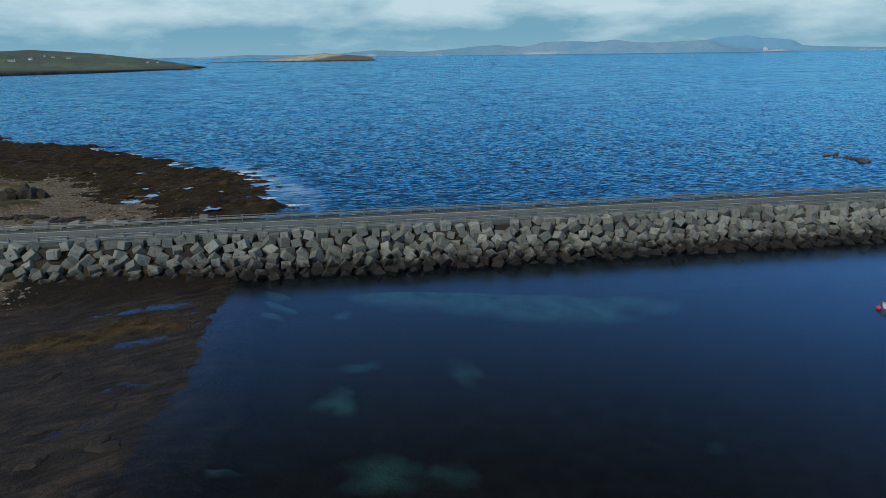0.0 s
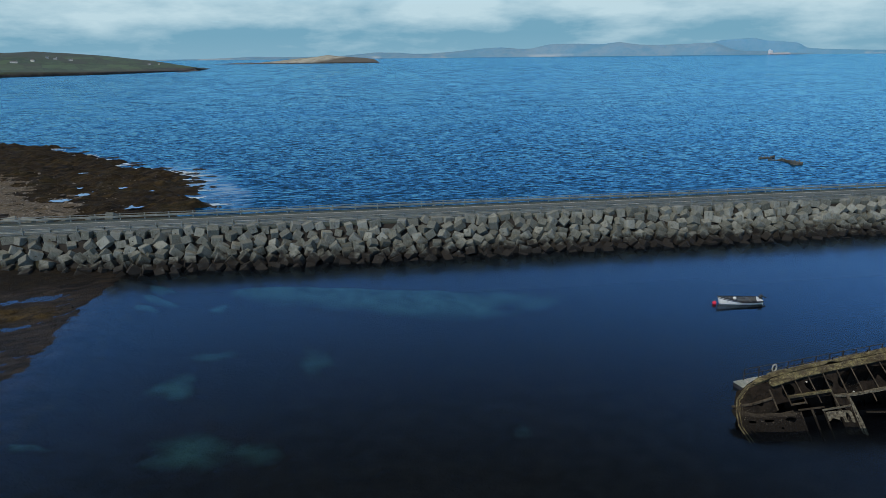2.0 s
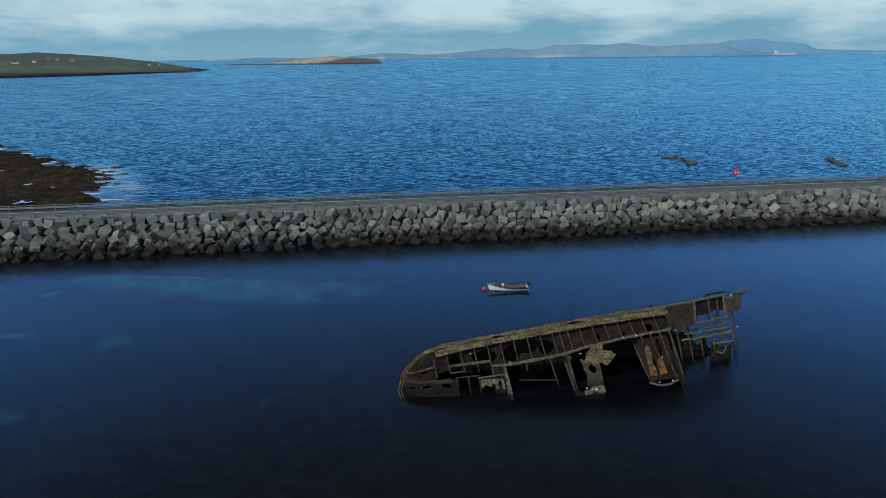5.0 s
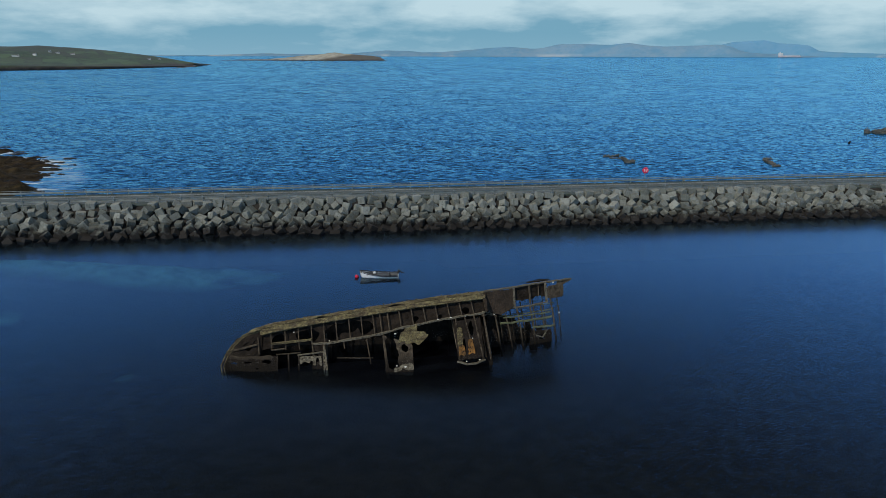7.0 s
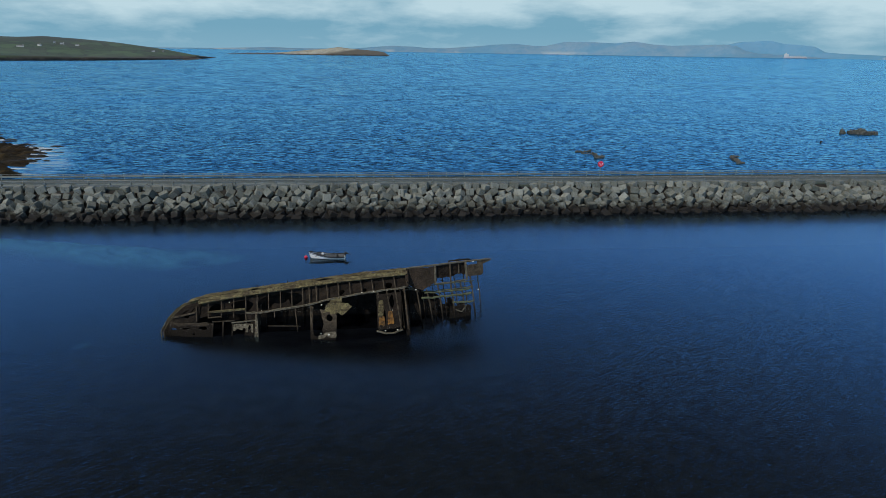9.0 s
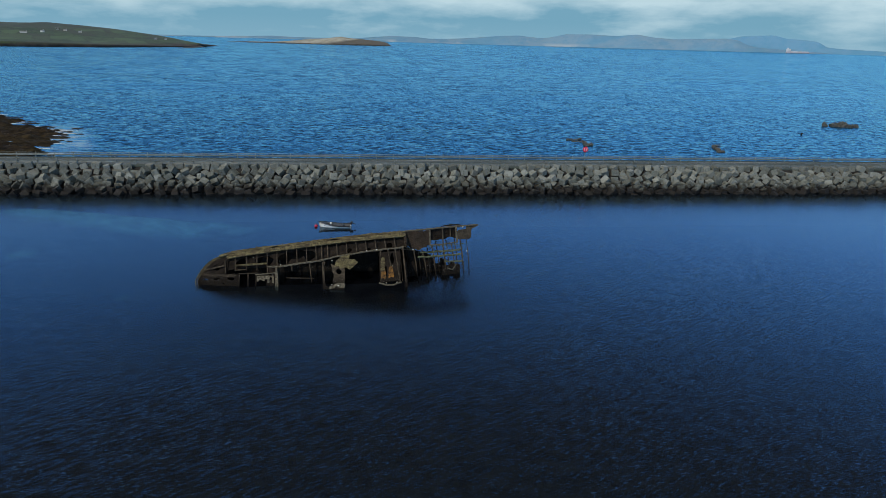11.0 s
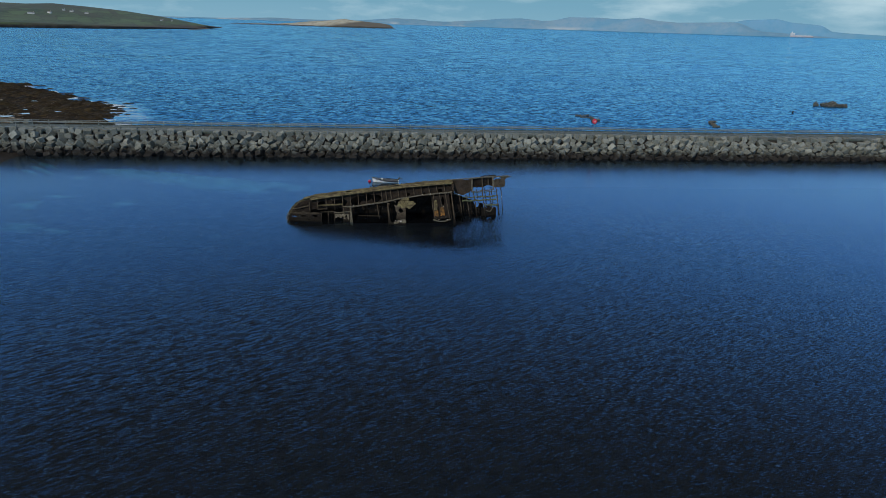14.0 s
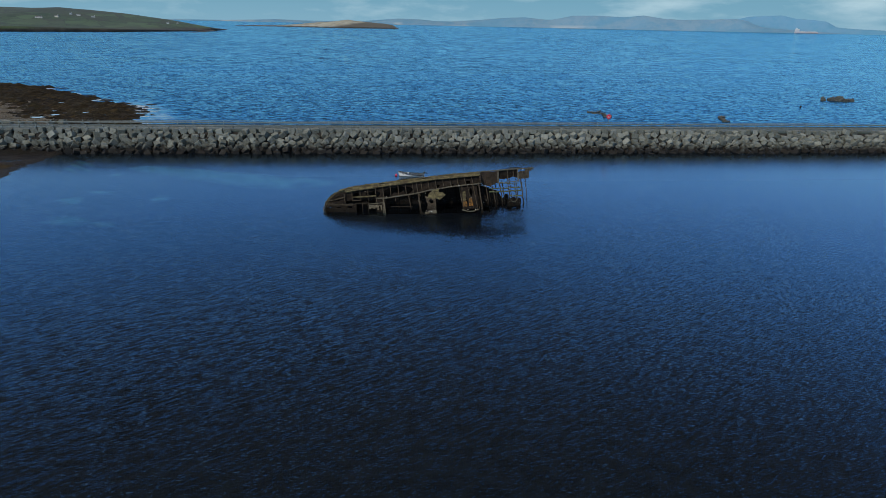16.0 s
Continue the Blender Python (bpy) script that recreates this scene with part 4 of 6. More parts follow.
RUST = hull_iron("weathered_hull_iron", (0.029, 0.0225, 0.017), (0.009, 0.0075, 0.006), 1.3, 11.0)
RIB = hull_iron("rusted_frames", (0.115, 0.094, 0.066), (0.032, 0.026, 0.019), 2.2, 14.0)


def lichen_material():
    """Old paint and rust under patchy lichen, streaked downwards, with pale droppings here and there."""
    k = Mat("lichen_covered_plating")
    n, f = k.noise(2.6, 6.0, 0.7, 0.4), k.noise(9.0, 5.0, 0.7)
    col = k.mix(k.ramp(n, 0.36, 0.62), (0.042, 0.034, 0.021), (0.205, 0.180, 0.088))
    col = k.mix(k.ramp(k.noise(1.1, 5.0, 0.65), 0.50, 0.66, 0.0, 0.75), col, (0.085, 0.066, 0.046))
    col = k.mix(k.ramp(k.noise(3.0, 4.0, 0.6, 0.2, (2.2, 2.2, 0.35)), 0.52, 0.66, 0.0, 0.7), col, (0.030, 0.024, 0.018))
    col = k.mix(k.ramp(k.noise(2.4, 4.0, 0.6, 0.1, (0.12, 1.0, 3.4)), 0.50, 0.60, 0.0, 0.75), col, (0.040, 0.032, 0.020))
    col = k.mix(k.ramp(k.noise(14.0, 4.0, 0.7), 0.50, 0.66, 0.0, 0.6), col, (0.028, 0.022, 0.015))
    col = k.mix(k.ramp(f, 0.60, 0.70, 0.0, 0.8), col, (0.30, 0.27, 0.20))
    return k.done(col, 0.95, 0.0, k.bump(k.math("ADD", f, n), 0.6, 0.025), 0.12)


LICHEN = lichen_material()
WEED = plain("green_weeded_iron", (0.14, 0.155, 0.085), (0.045, 0.045, 0.030), 1.6, 0.95, 0.0, 0.02, 10.0, 0.12)
GUANO = plain("bird_droppings", (0.62, 0.61, 0.57), (0.40, 0.39, 0.35), 6.0, 0.9)
HULLRED = hull_iron("bare_brown_plating", (0.062, 0.047, 0.035), (0.024, 0.019, 0.014), 1.0, 12.0)
OCHRE = plain("ochre_rust", (0.235, 0.115, 0.030), (0.055, 0.036, 0.020), 2.4, 0.9, 0.0, 0.02, 9.0, 0.12)
BARNACLE = plain("barnacled_iron", (0.17, 0.155, 0.115), (0.030, 0.025, 0.018), 6.0, 0.95, 0.0, 0.02, 12.0, 0.12)

# lines of the fallen deck, as (x, y, z): upper rail, foot of the bulwark, long beam
RAIL = [(39.1, 33.9, 0.6), (39.6, 33.95, 1.4), (40.55, 34.25, 2.1), (41.5, 34.6, 2.42), (43, 34.65, 2.8), (45, 34.65, 3.1), (47.5, 34.65, 3.4), (52.5, 34.75, 4.0), (57.5, 34.75, 4.6), (61.5, 34.8, 4.9), (64, 35.2, 5.0), (67, 36.0, 5.06), (70, 36.9, 5.0)]
STRIP = [(39.0, 33.3, 0.3), (40.5, 33.4, 1.5), (42.2, 33.6, 2.2), (45, 34.1, 2.5), (47.5, 34.05, 2.9), (50, 33.95, 3.27), (52.5, 33.9, 3.6), (55, 33.95, 3.9), (57.5, 34.0, 4.12), (61.5, 34.1, 4.45)]
BEAM = [(39.0, 32.5, 0.2), (41, 32.7, 1.0), (43, 32.9, 1.5), (46, 33.0, 1.6), (48, 32.8, 1.7), (50, 32.5, 2.08), (52, 32.5, 2.35), (54, 32.6, 2.8), (56, 32.75, 3.1), (58, 32.9, 3.35), (61.5, 33.2, 3.65)]


def on_line(line, x):
    return Vector((x, lerp([(a, b) for a, b, c in line], x), lerp([(a, c) for a, b, c in line], x)))


def top_edge(x):
    return on_line(RAIL, x)


def deck(x, z, out=0.0):
    """The point of the fallen deck's face at x and height z, moved out towards the open side."""
    t, s, b = on_line(RAIL, x), on_line(STRIP, x), on_line(BEAM, x)
    if x > 61.6:
        y = t.y - 0.35 * (t.z - z)
    else:
        y = lerp([(-1.0, b.y - 0.92 * (b.z + 1)), (b.z, b.y), (s.z, s.y), (t.z, t.y)], z)
    return Vector((x, y - out, z))


wreck = thing("shipwreck", 55, 33, 0, "rusted iron ship hull lying wrecked on its side in water", "shipwreck")


def sheet(name, mat, corner, nu, nv, holes=(), ragged=0.0, thick=0.05, seed=0, label="", wob=0.03):
    """A plate over corner(u, v), with holes (u, v, ru, rv) and a ragged lower edge, of real thickness."""
    rnd = random.Random(seed)
    bm = bmesh.new()
    g = [[bm.verts.new(corner(i / nu, j / nv) + Vector((rnd.uniform(-1, 1), rnd.uniform(-1, 1), rnd.uniform(-1, 1))) * wob) for i in range(nu + 1)] for j in range(nv + 1)]
    for j in range(nv):
        for i in range(nu):
            u, v = (i + 0.5) / nu, (j + 0.5) / nv
            if any(((u - a) / c) ** 2 + ((v - b) / d) ** 2 < 1 + 0.6 * fbm(i, j, 0.37, seed + 0.5, 3) for a, b, c, d in holes):
                continue
            if ragged and v < ragged * (0.4 + 2.2 * abs(fbm(u * 9, seed, 1.3, seed * 1.7, 3))):
                continue
            bm.faces.new((g[j][i], g[j][i + 1], g[j + 1][i + 1], g[j + 1][i]))
    bmesh.ops.delete(bm, geom=[v for v in bm.verts if not v.link_faces], context="VERTS")
    for _ in range(3):                                   # wear the torn edges round
        rim = {}
        for e in bm.edges:
            if e.is_boundary:
                for v, w in (e.verts, reversed(e.verts)):
                    rim.setdefault(v, []).append(w.co.copy())
        for v, near in rim.items():
            if len(near) == 2:
                v.co = v.co * 0.4 + (near[0] + near[1]) * 0.3
    bm.normal_update()
    old = list(bm.faces)
    r = bmesh.ops.extrude_face_region(bm, geom=old)
    moved = [v for v in r["geom"] if isinstance(v, bmesh.types.BMVert)]
    n = sum((f.normal for f in old), Vector()).normalized()
    bmesh.ops.translate(bm, verts=moved, vec=-n * thick)
    bmesh.ops.recalc_face_normals(bm, faces=bm.faces)
    return part(name, bm, mat, wreck, label)


def patch(a, b, c, d, out=0.05):
    """A plate on the deck face between four (x, z) corners: lower left, lower right, upper right, upper left."""
    def at(u, v):
        x = (a[0] * (1 - u) + b[0] * u) * (1 - v) + (d[0] * (1 - u) + c[0] * u) * v
        z = (a[1] * (1 - u) + b[1] * u) * (1 - v) + (d[1] * (1 - u) + c[1] * u) * v
        return deck(x, z, out)
    return at


def stick(name, mat, pts, w, label=""):
    bm = bmesh.new()
    for a, b in zip(pts, pts[1:]):
        bar(bm, a, b, w, w * 1.3, 0.0, w * 0.12)
    return part(name, bm, mat, wreck, label)


# hull side, from the upper rail down behind to the bed, closed round the bow
def shell(u, v):
    x = 40.2 + u * 21.5
    t = top_edge(x)
    s = 1 - v
    return Vector((x, t.y + 0.06 + 1.1 * math.sin(s * 2.4) * smooth(41, 49, x), t.z - 0.03 - (t.z + 1.4) * s ** 1.2))


sheet("hull_side", RUST, shell, 70, 14, (), 0.0, 0.10, 1, "curved iron hull side")
sheet("plating_and_dark_backing", RUST, lambda u, v: on_line(BEAM, 41.8 + 19.6 * u).lerp(on_line(STRIP, 41.8 + 19.6 * u), 0.02 + 1.1 * v) + Vector((0, 0.30, -0.25)), 90, 9,
      ((0.47, 0.45, 0.035, 0.3), (0.40, 0.6, 0.05, 0.3), (0.33, 0.5, 0.04, 0.35), (0.69, 0.35, 0.015, 0.25), (0.80, 0.3, 0.013, 0.2), (0.915, 0.4, 0.02, 0.25), (0.10, 0.5, 0.03, 0.35), (0.22, 0.5, 0.05, 0.4)), 0.0, 0.04, 2)

# bulwark: two strakes with a dark seam, and the rail
sheet("bulwark", LICHEN, lambda u, v: on_line(STRIP, 42.2 + 19.35 * u).lerp(top_edge(42.2 + 19.35 * u), 0.02 + 0.61 * v) + Vector((0, -0.04, 0.05)), 110, 4, (), 0.0, 0.12, 3, "lichen-covered upper plating")
sheet("upper_strake", LICHEN, lambda u, v: on_line(STRIP, 41.2 + 20.3 * u).lerp(top_edge(41.2 + 20.3 * u), 0.66 + 0.32 * v) + Vector((0, -0.02, 0.06)), 110, 3, ((0.3, 0.2, 0.02, 0.5), (0.62, 0.1, 0.03, 0.5), (0.85, 0.9, 0.02, 0.5)), 0.0, 0.10, 31)
bm = bmesh.new()
tube(bm, [top_edge(42.5 + 19.0 * i / 60) + Vector((0, 0.03, 0.06 + 0.02 * math.sin(i * 2.3) + 0.02 * math.sin(i * 0.7))) for i in range(61)], 0.06)
part("rail", bm, BARNACLE, wreck, "rail spotted white with droppings")

# short stubs added along the rail, for the bumps that perched birds make
for k in range(17):
    x = 44.0 + 1.07 * k + 0.3 * math.sin(k * 2.7)
    p = top_edge(x) + Vector((0, 0.02, 0.05))
    bm = bmesh.new()
    bar(bm, p, p + Vector((0.05 * math.sin(k * 1.9), -0.05, 0.12 + 0.10 * abs(math.sin(k * 1.3)))), 0.06, 0.08, k * 0.7, 0.01)
    part("rail_bump", bm, BARNACLE if k % 3 else RUST, wreck)

# bow: curved rails that sweep down to the water, and torn plating between them
def bow_line(a, k):
    """a runs from the water up to the rail, k steps inwards."""
    x = lerp([(0, 39.25), (0.25, 38.98), (0.45, 39.3), (0.6, 39.75), (0.8, 40.7), (1.0, 42.6)], a) + k * (1 - 0.5 * a)
    z = lerp([(0, -0.4), (0.25, 0.35), (0.45, 0.95), (0.6, 1.45), (0.8, 2.12), (1.0, 2.68)], a) - k * 0.55 * a
    y = lerp([(0, 31.7), (0.25, 32.6), (0.45, 33.4), (0.6, 34.0), (0.8, 34.4), (1.0, 34.62)], a) - k * 0.35 * a
    return Vector((x + 0.2 * (1 - a), y - 0.5 * (1 - a), z))


for k, r in ((0.0, 0.05), (0.13, 0.03), (0.25, 0.035), (0.4, 0.03), (0.55, 0.03), (0.9, 0.04)):
    bm = bmesh.new()
    tube(bm, [bow_line(i / 20, k) for i in range(21)], r, 6)
    part("bow_rail", bm, LICHEN if k in (0.0, 0.25) else RIB, wreck)
sheet("bow_strake", LICHEN, lambda u, v: bow_line(0.45 + 0.55 * u, 0.03 + 0.36 * (1 - v)) + Vector((0, 0.05, -0.03)), 26, 4, ((0.35, 0.5, 0.05, 0.4), (0.7, 0.4, 0.04, 0.4)), 0.0, 0.05, 5, "", 0.02)
sheet("bow_plating", RUST, patch((39.3, -0.5), (43.9, -0.5), (43.6, 0.95), (39.35, 0.85), 0.0), 64, 22, ((0.2, 0.68, 0.07, 0.05), (0.44, 0.74, 0.10, 0.05), (0.62, 0.45, 0.04, 0.04), (0.82, 0.74, 0.09, 0.07)), 0.0, 0.05, 6)
sheet("bow_plating", RIB, patch((39.6, 0.62), (43.5, 0.72), (43.4, 0.95), (39.5, 0.88), 0.06), 34, 3, ((0.2, 0.3, 0.1, 0.2), (0.55, 0.3, 0.12, 0.2)), 0.2, 0.05, 61)
sheet("bow_plating", RUST, patch((39.6, 1.0), (42.1, 1.75), (42.2, 2.1), (40.3, 1.55), -0.15), 18, 5, ((0.55, 0.5, 0.12, 0.35), (0.85, 0.4, 0.08, 0.35)), 0.0, 0.05, 7)
sheet("bow_lining", RUST, patch((39.5, 0.7), (42.3, 0.8), (42.4, 2.35), (40.1, 1.75), -0.35), 20, 12, ((0.6, 0.4, 0.12, 0.1),), 0.0, 0.05, 71)
stick("short_beam", RIB, [deck(39.4, 0.95, 0.05), deck(40.6, 1.35, 0.05), deck(42.1, 1.72, 0.05)], 0.13)
stick("short_beam", RIB, [deck(39.5, 0.55, 0.04), deck(41.2, 0.75, 0.04), deck(43.2, 1.0, 0.04)], 0.08)

# ribs over the opening
for k, px in enumerate((42.1, 43.15, 44.3, 45.4, 46.5, 47.55, 48.6, 49.7, 50.75, 51.75, 52.35, 53.0, 54.0, 55.05, 56.1, 57.15, 58.2, 59.25, 60.3, 61.4)):
    lo, hi = on_line(BEAM, px + 0.06), on_line(STRIP, px - 0.06)
    bm = bmesh.new()
    bar(bm, lo - (hi - lo) * (0.3 if px < 46.6 else 0.0), hi + (hi - lo) * 0.03, 0.038 if k % 5 else 0.065, 0.09, 0.0, 0.008)
    part("rib", bm, RIB, wreck)

# the long beam, and the shorter ones near the bow
bm = bmesh.new()
rings = []
for i in range(50):
    c = on_line(BEAM, 46.6 + i * 0.3) + Vector((0, -0.05, 0.06 * fbm(i, 0, 0.7, 3.3, 3)))
    w, h = 0.11 + 0.06 * fbm(i, 5, 0.9, 1.3, 2), 0.06 + 0.035 * fbm(i, 9, 0.9, 2.3, 2)
    rings.append([bm.verts.new(c + Vector((0, a * w, b * h))) for a, b in ((-1, -1), (1, -1), (1, 1), (-1, 1))])
for a, b in zip(rings, rings[1:]):
    for k in range(4):
        bm.faces.new((a[k], a[(k + 1) % 4], b[(k + 1) % 4], b[k]))
bm.faces.new(rings[0])
bm.faces.new(list(reversed(rings[-1])))
bmesh.ops.recalc_face_normals(bm, faces=bm.faces)
part("long_beam", bm, BARNACLE, wreck, "broken deck beam white with droppings")
stick("short_beam", LICHEN, [deck(43.15, 1.72, 0.08), deck(46.5, 1.9, 0.08)], 0.16)
stick("short_beam", RIB, [deck(43.2, 1.32, 0.05), deck(44.4, 1.38, 0.05)], 0.10)
stick("short_beam", RIB, [deck(43.6, 1.02, 0.04), deck(45.6, 1.06, 0.04)], 0.09)
stick("short_beam", BARNACLE, [deck(45.35, 0.92, 0.06), deck(47.5, 1.12, 0.06)], 0.10)

# stanchions and torn webs below the beam
for pts, w in (([(44.6, 1.0), (44.7, -0.6)], 0.10), ([(43.7, 0.95), (43.75, -0.6)], 0.09), ([(45.45, 0.95), (45.5, -0.6)], 0.09), ([(46.5, 1.85), (46.7, 0.8)], 0.08), ([(47.5, 1.65), (47.75, -0.5)], 0.13), ([(51.1, 2.1), (51.4, 0.5)], 0.07),
               ([(49.2, 1.85), (49.25, 1.4)], 0.06), ([(52.5, 2.3), (52.7, 0.8), (52.75, -0.4)], 0.11), ([(58.7, 3.3), (58.75, 0.5)], 0.08), ([(59.5, 3.4), (60.05, 0.7)], 0.08), ([(60.3, 3.5), (60.75, 0.6)], 0.10), ([(61.15, 3.65), (61.4, 0.5)], 0.11)):
    stick("stanchion", RIB, [deck(x, z, 0.06) for x, z in pts], w)
sheet("web_plate", BARNACLE, patch((45.5, 0.25), (47.4, 0.1), (47.3, 0.85), (45.5, 0.8), 0.02), 22, 9, ((0.82, 0.5, 0.10, 0.3), (0.3, 0.1, 0.25, 0.3), (0.55, 0.35, 0.08, 0.2)), 0.2, 0.05, 9, "plate white with barnacles")
sheet("web_plate", RUST, patch((46.6, -0.4), (47.85, -0.5), (47.6, 1.4), (46.5, 1.5), -0.1), 14, 16, ((0.3, 0.62, 0.25, 0.18),), 0.0, 0.05, 8)
sheet("web_plate", BARNACLE, patch((47.5, -0.3), (47.95, -0.45), (47.62, 1.5), (47.5, 1.6), 0.1), 5, 14, (), 0.0, 0.05, 81)
sheet("web_plate", RIB, patch((52.6, -0.3), (54.85, -0.3), (54.9, 1.75), (52.45, 2.3), 0.0), 34, 30, ((0.27, 0.62, 0.22, 0.40), (0.74, 0.80, 0.12, 0.11), (0.30, 0.30, 0.18, 0.12)), 0.06, 0.06, 10)
sheet("web_plate", BARNACLE, patch((53.2, -0.1), (54.9, 0.0), (54.85, 0.55), (53.3, 0.45), 0.06), 22, 6, ((0.15, 0.9, 0.2, 0.3),), 0.3, 0.05, 101)
sheet("ragged_plate", LICHEN, patch((53.6, 1.72), (55.1, 1.85), (55.45, 3.05), (54.15, 2.9), 0.10), 22, 18, ((-0.02, 0.98, 0.25, 0.3), (0.25, 0.02, 0.2, 0.16)), 0.0, 0.05, 11, "ragged plate bright with lichen", 0.04)
sheet("ragged_plate", LICHEN, patch((55.0, 1.9), (55.45, 1.68), (56.6, 2.55), (55.2, 2.6), 0.12), 14, 10, ((0.9, 1.1, 0.35, 0.28),), 0.0, 0.05, 12, "", 0.04)
sheet("bulkhead", RUST, patch((58.6, 0.5), (60.85, 0.65), (60.8, 3.3), (58.55, 3.1), 0.0), 26, 30, ((0.62, 0.75, 0.10, 0.18), (0.3, 0.35, 0.06, 0.2)), 0.03, 0.08, 13)
sheet("rust_stain_plate", LICHEN, patch((58.65, 1.3), (59.2, 1.5), (59.15, 2.7), (58.75, 2.75), 0.07), 8, 14, (), 0.15, 0.05, 15, "", 0.04)
sheet("rust_stain_plate", OCHRE, patch((58.7, 0.75), (59.3, 0.8), (59.2, 1.6), (58.75, 1.5), 0.07), 8, 10, (), 0.2, 0.05, 16, "flaking orange rust plate", 0.04)
sheet("rust_stain_plate", OCHRE, patch((59.5, 0.8), (60.15, 0.9), (59.95, 1.95), (59.55, 1.9), 0.08), 8, 12, (), 0.15, 0.05, 14, "flaking orange rust plate", 0.04)
stick("foot_flange", BARNACLE, [deck(58.5 + 0.4 * i, 0.55 - 0.22 * math.sin(i * 0.55) + 0.04 * (i % 2), 0.08) for i in range(7)], 0.13)

def cross_web(x, z0, z1, deep, bend):
    """A transverse web that runs back into the hull: deep under the beam, narrowing to its foot."""
    return lambda u, v: deck(x + 0.25 * (1 - v), z0 + (z1 - z0) * v, 0.02) + Vector((0.0, deep * u * v ** bend, 0.0))


for x, z0, z1, deep, bend, mat, holes in ((47.62, -0.3, 1.55, 2.4, 0.8, RIB, ((0.7, 0.8, 0.16, 0.14),)), (52.5, -0.2, 2.2, 2.4, 0.7, RIB, ((0.45, 0.72, 0.2, 0.16),)), (58.55, 0.45, 3.05, 2.4, 0.45, HULLRED, ()), (60.8, 0.6, 3.3, 1.6, 0.6, RUST, ())):
    sheet("web_plate", mat, cross_web(x, z0, z1, deep, bend), 16, 18, holes, 0.0, 0.05, int(x), "", 0.02)
    stick("web_flange", BARNACLE, [cross_web(x, z0, z1, deep, bend)(1.0, v) for v in (0.02, 0.15, 0.3, 0.5, 0.75, 1.0)], 0.08)

# dark plate added to keep sky reflections out of the hull, no known bulkhead
sheet("sky_screen", RUST, lambda u, v: deck(61.75, -0.7 + 4.6 * v, -0.3) + Vector((0.0, 3.4 * u, 0.0)), 14, 18, (), 0.0, 0.06, 62, "", 0.02)

# frames and fallen timber in the dark of the hull
for k in range(10):
    x = 44.5 + k * 1.75
    t = top_edge(x)
    bm = bmesh.new()
    tube(bm, [(x, t.y - 0.05 + 0.95 * math.sin(i / 8 * 2.4), t.z - 0.25 - i * (t.z + 0.9) / 8) for i in range(9)], 0.08, 5)
    part("frame", bm, RUST, wreck)
stick("fallen_beam", RIB, [deck(48.6, 0.6, -0.5), deck(51.6, 0.72, -0.4)], 0.10)

# stern: torn plate, open frame, end block, and the lattice under them
def torn(u, v):
    x = 61.32 + 3.1 * u
    low = lerp([(61.3, 3.8), (62.0, 3.15), (62.95, 2.8), (63.7, 3.15), (64.45, 3.46)], x)
    return deck(x, low + (on_line(RAIL, x).z - 0.04 - low) * v)


sheet("stern_plate", HULLRED, torn, 34, 22, ((0.02, 0.28, 0.06, 0.05), (0.7, 1.0, 0.12, 0.03)), 0.03, 0.06, 16)
sheet("stern_plate", RUST, patch((64.35, 3.62), (67.4, 3.68), (67.5, 4.98), (64.35, 4.92), -0.25), 26, 12, ((0.72, 0.1, 0.08, 0.2),), 0.10, 0.05, 171)
# two dark sheets added behind the posts, for the dark void between them
sheet("plating_and_dark_backing", RUST, patch((61.25, -0.6), (63.0, -0.6), (62.6, 1.5), (61.2, 2.3), -0.6), 14, 18, ((0.5, 0.95, 0.3, 0.12),), 0.0, 0.05, 172)
sheet("plating_and_dark_backing", RUST, patch((61.6, -0.6), (67.6, -0.6), (67.3, 0.8), (61.6, 2.9), -1.6), 40, 22, ((0.62, 1.0, 0.08, 0.35), (0.85, 0.9, 0.06, 0.4)), 0.12, 0.05, 173)
stick("stern_frame", RIB, [deck(61.05, 3.42, 0.08), deck(61.8, 3.08, 0.08), deck(62.6, 2.8, 0.06)], 0.11)
sheet("end_block", RIB, patch((67.55, 3.68), (69.2, 3.65), (69.25, 4.78), (67.55, 4.72), 0.0), 12, 8, (), 0.04, 0.10, 18)
for pts, w, m in (([(64.3, 3.35), (64.3, 5.0)], 0.14, BARNACLE), ([(65.85, 3.35), (65.8, 5.0)], 0.12, RIB), ([(67.5, 3.4), (67.4, 5.05)], 0.15, BARNACLE), ([(64.25, 3.35), (65.8, 3.33), (67.6, 3.42)], 0.11, BARNACLE), ([(66.7, 4.0), (66.7, 5.0)], 0.07, RIB)):
    stick("stern_frame", m, [deck(x, z, 0.04) for x, z in pts], w)
bm = bmesh.new()
tube(bm, [top_edge(61.5 + 0.35 * i) + Vector((0, 0, 0.04 + 0.02 * (i % 3))) for i in range(25)], 0.10, 6)
part("stern_rail", bm, BARNACLE, wreck)
sheet("deck_scrap", RUST, lambda u, v: top_edge(65.6 + 2.4 * u) + Vector((0, 0.1 + 0.5 * v, 0.10 + 0.03 * math.sin(u * 4))), 14, 4, (), 0.3, 0.05, 19)
sheet("deck_scrap", RIB, lambda u, v: top_edge(68.6 + 1.6 * u) + Vector((0, 0.25 * v - 0.1, 0.05 - 0.75 * (1 - v) * (1 - u))), 10, 5, (), 0.15, 0.06, 20)
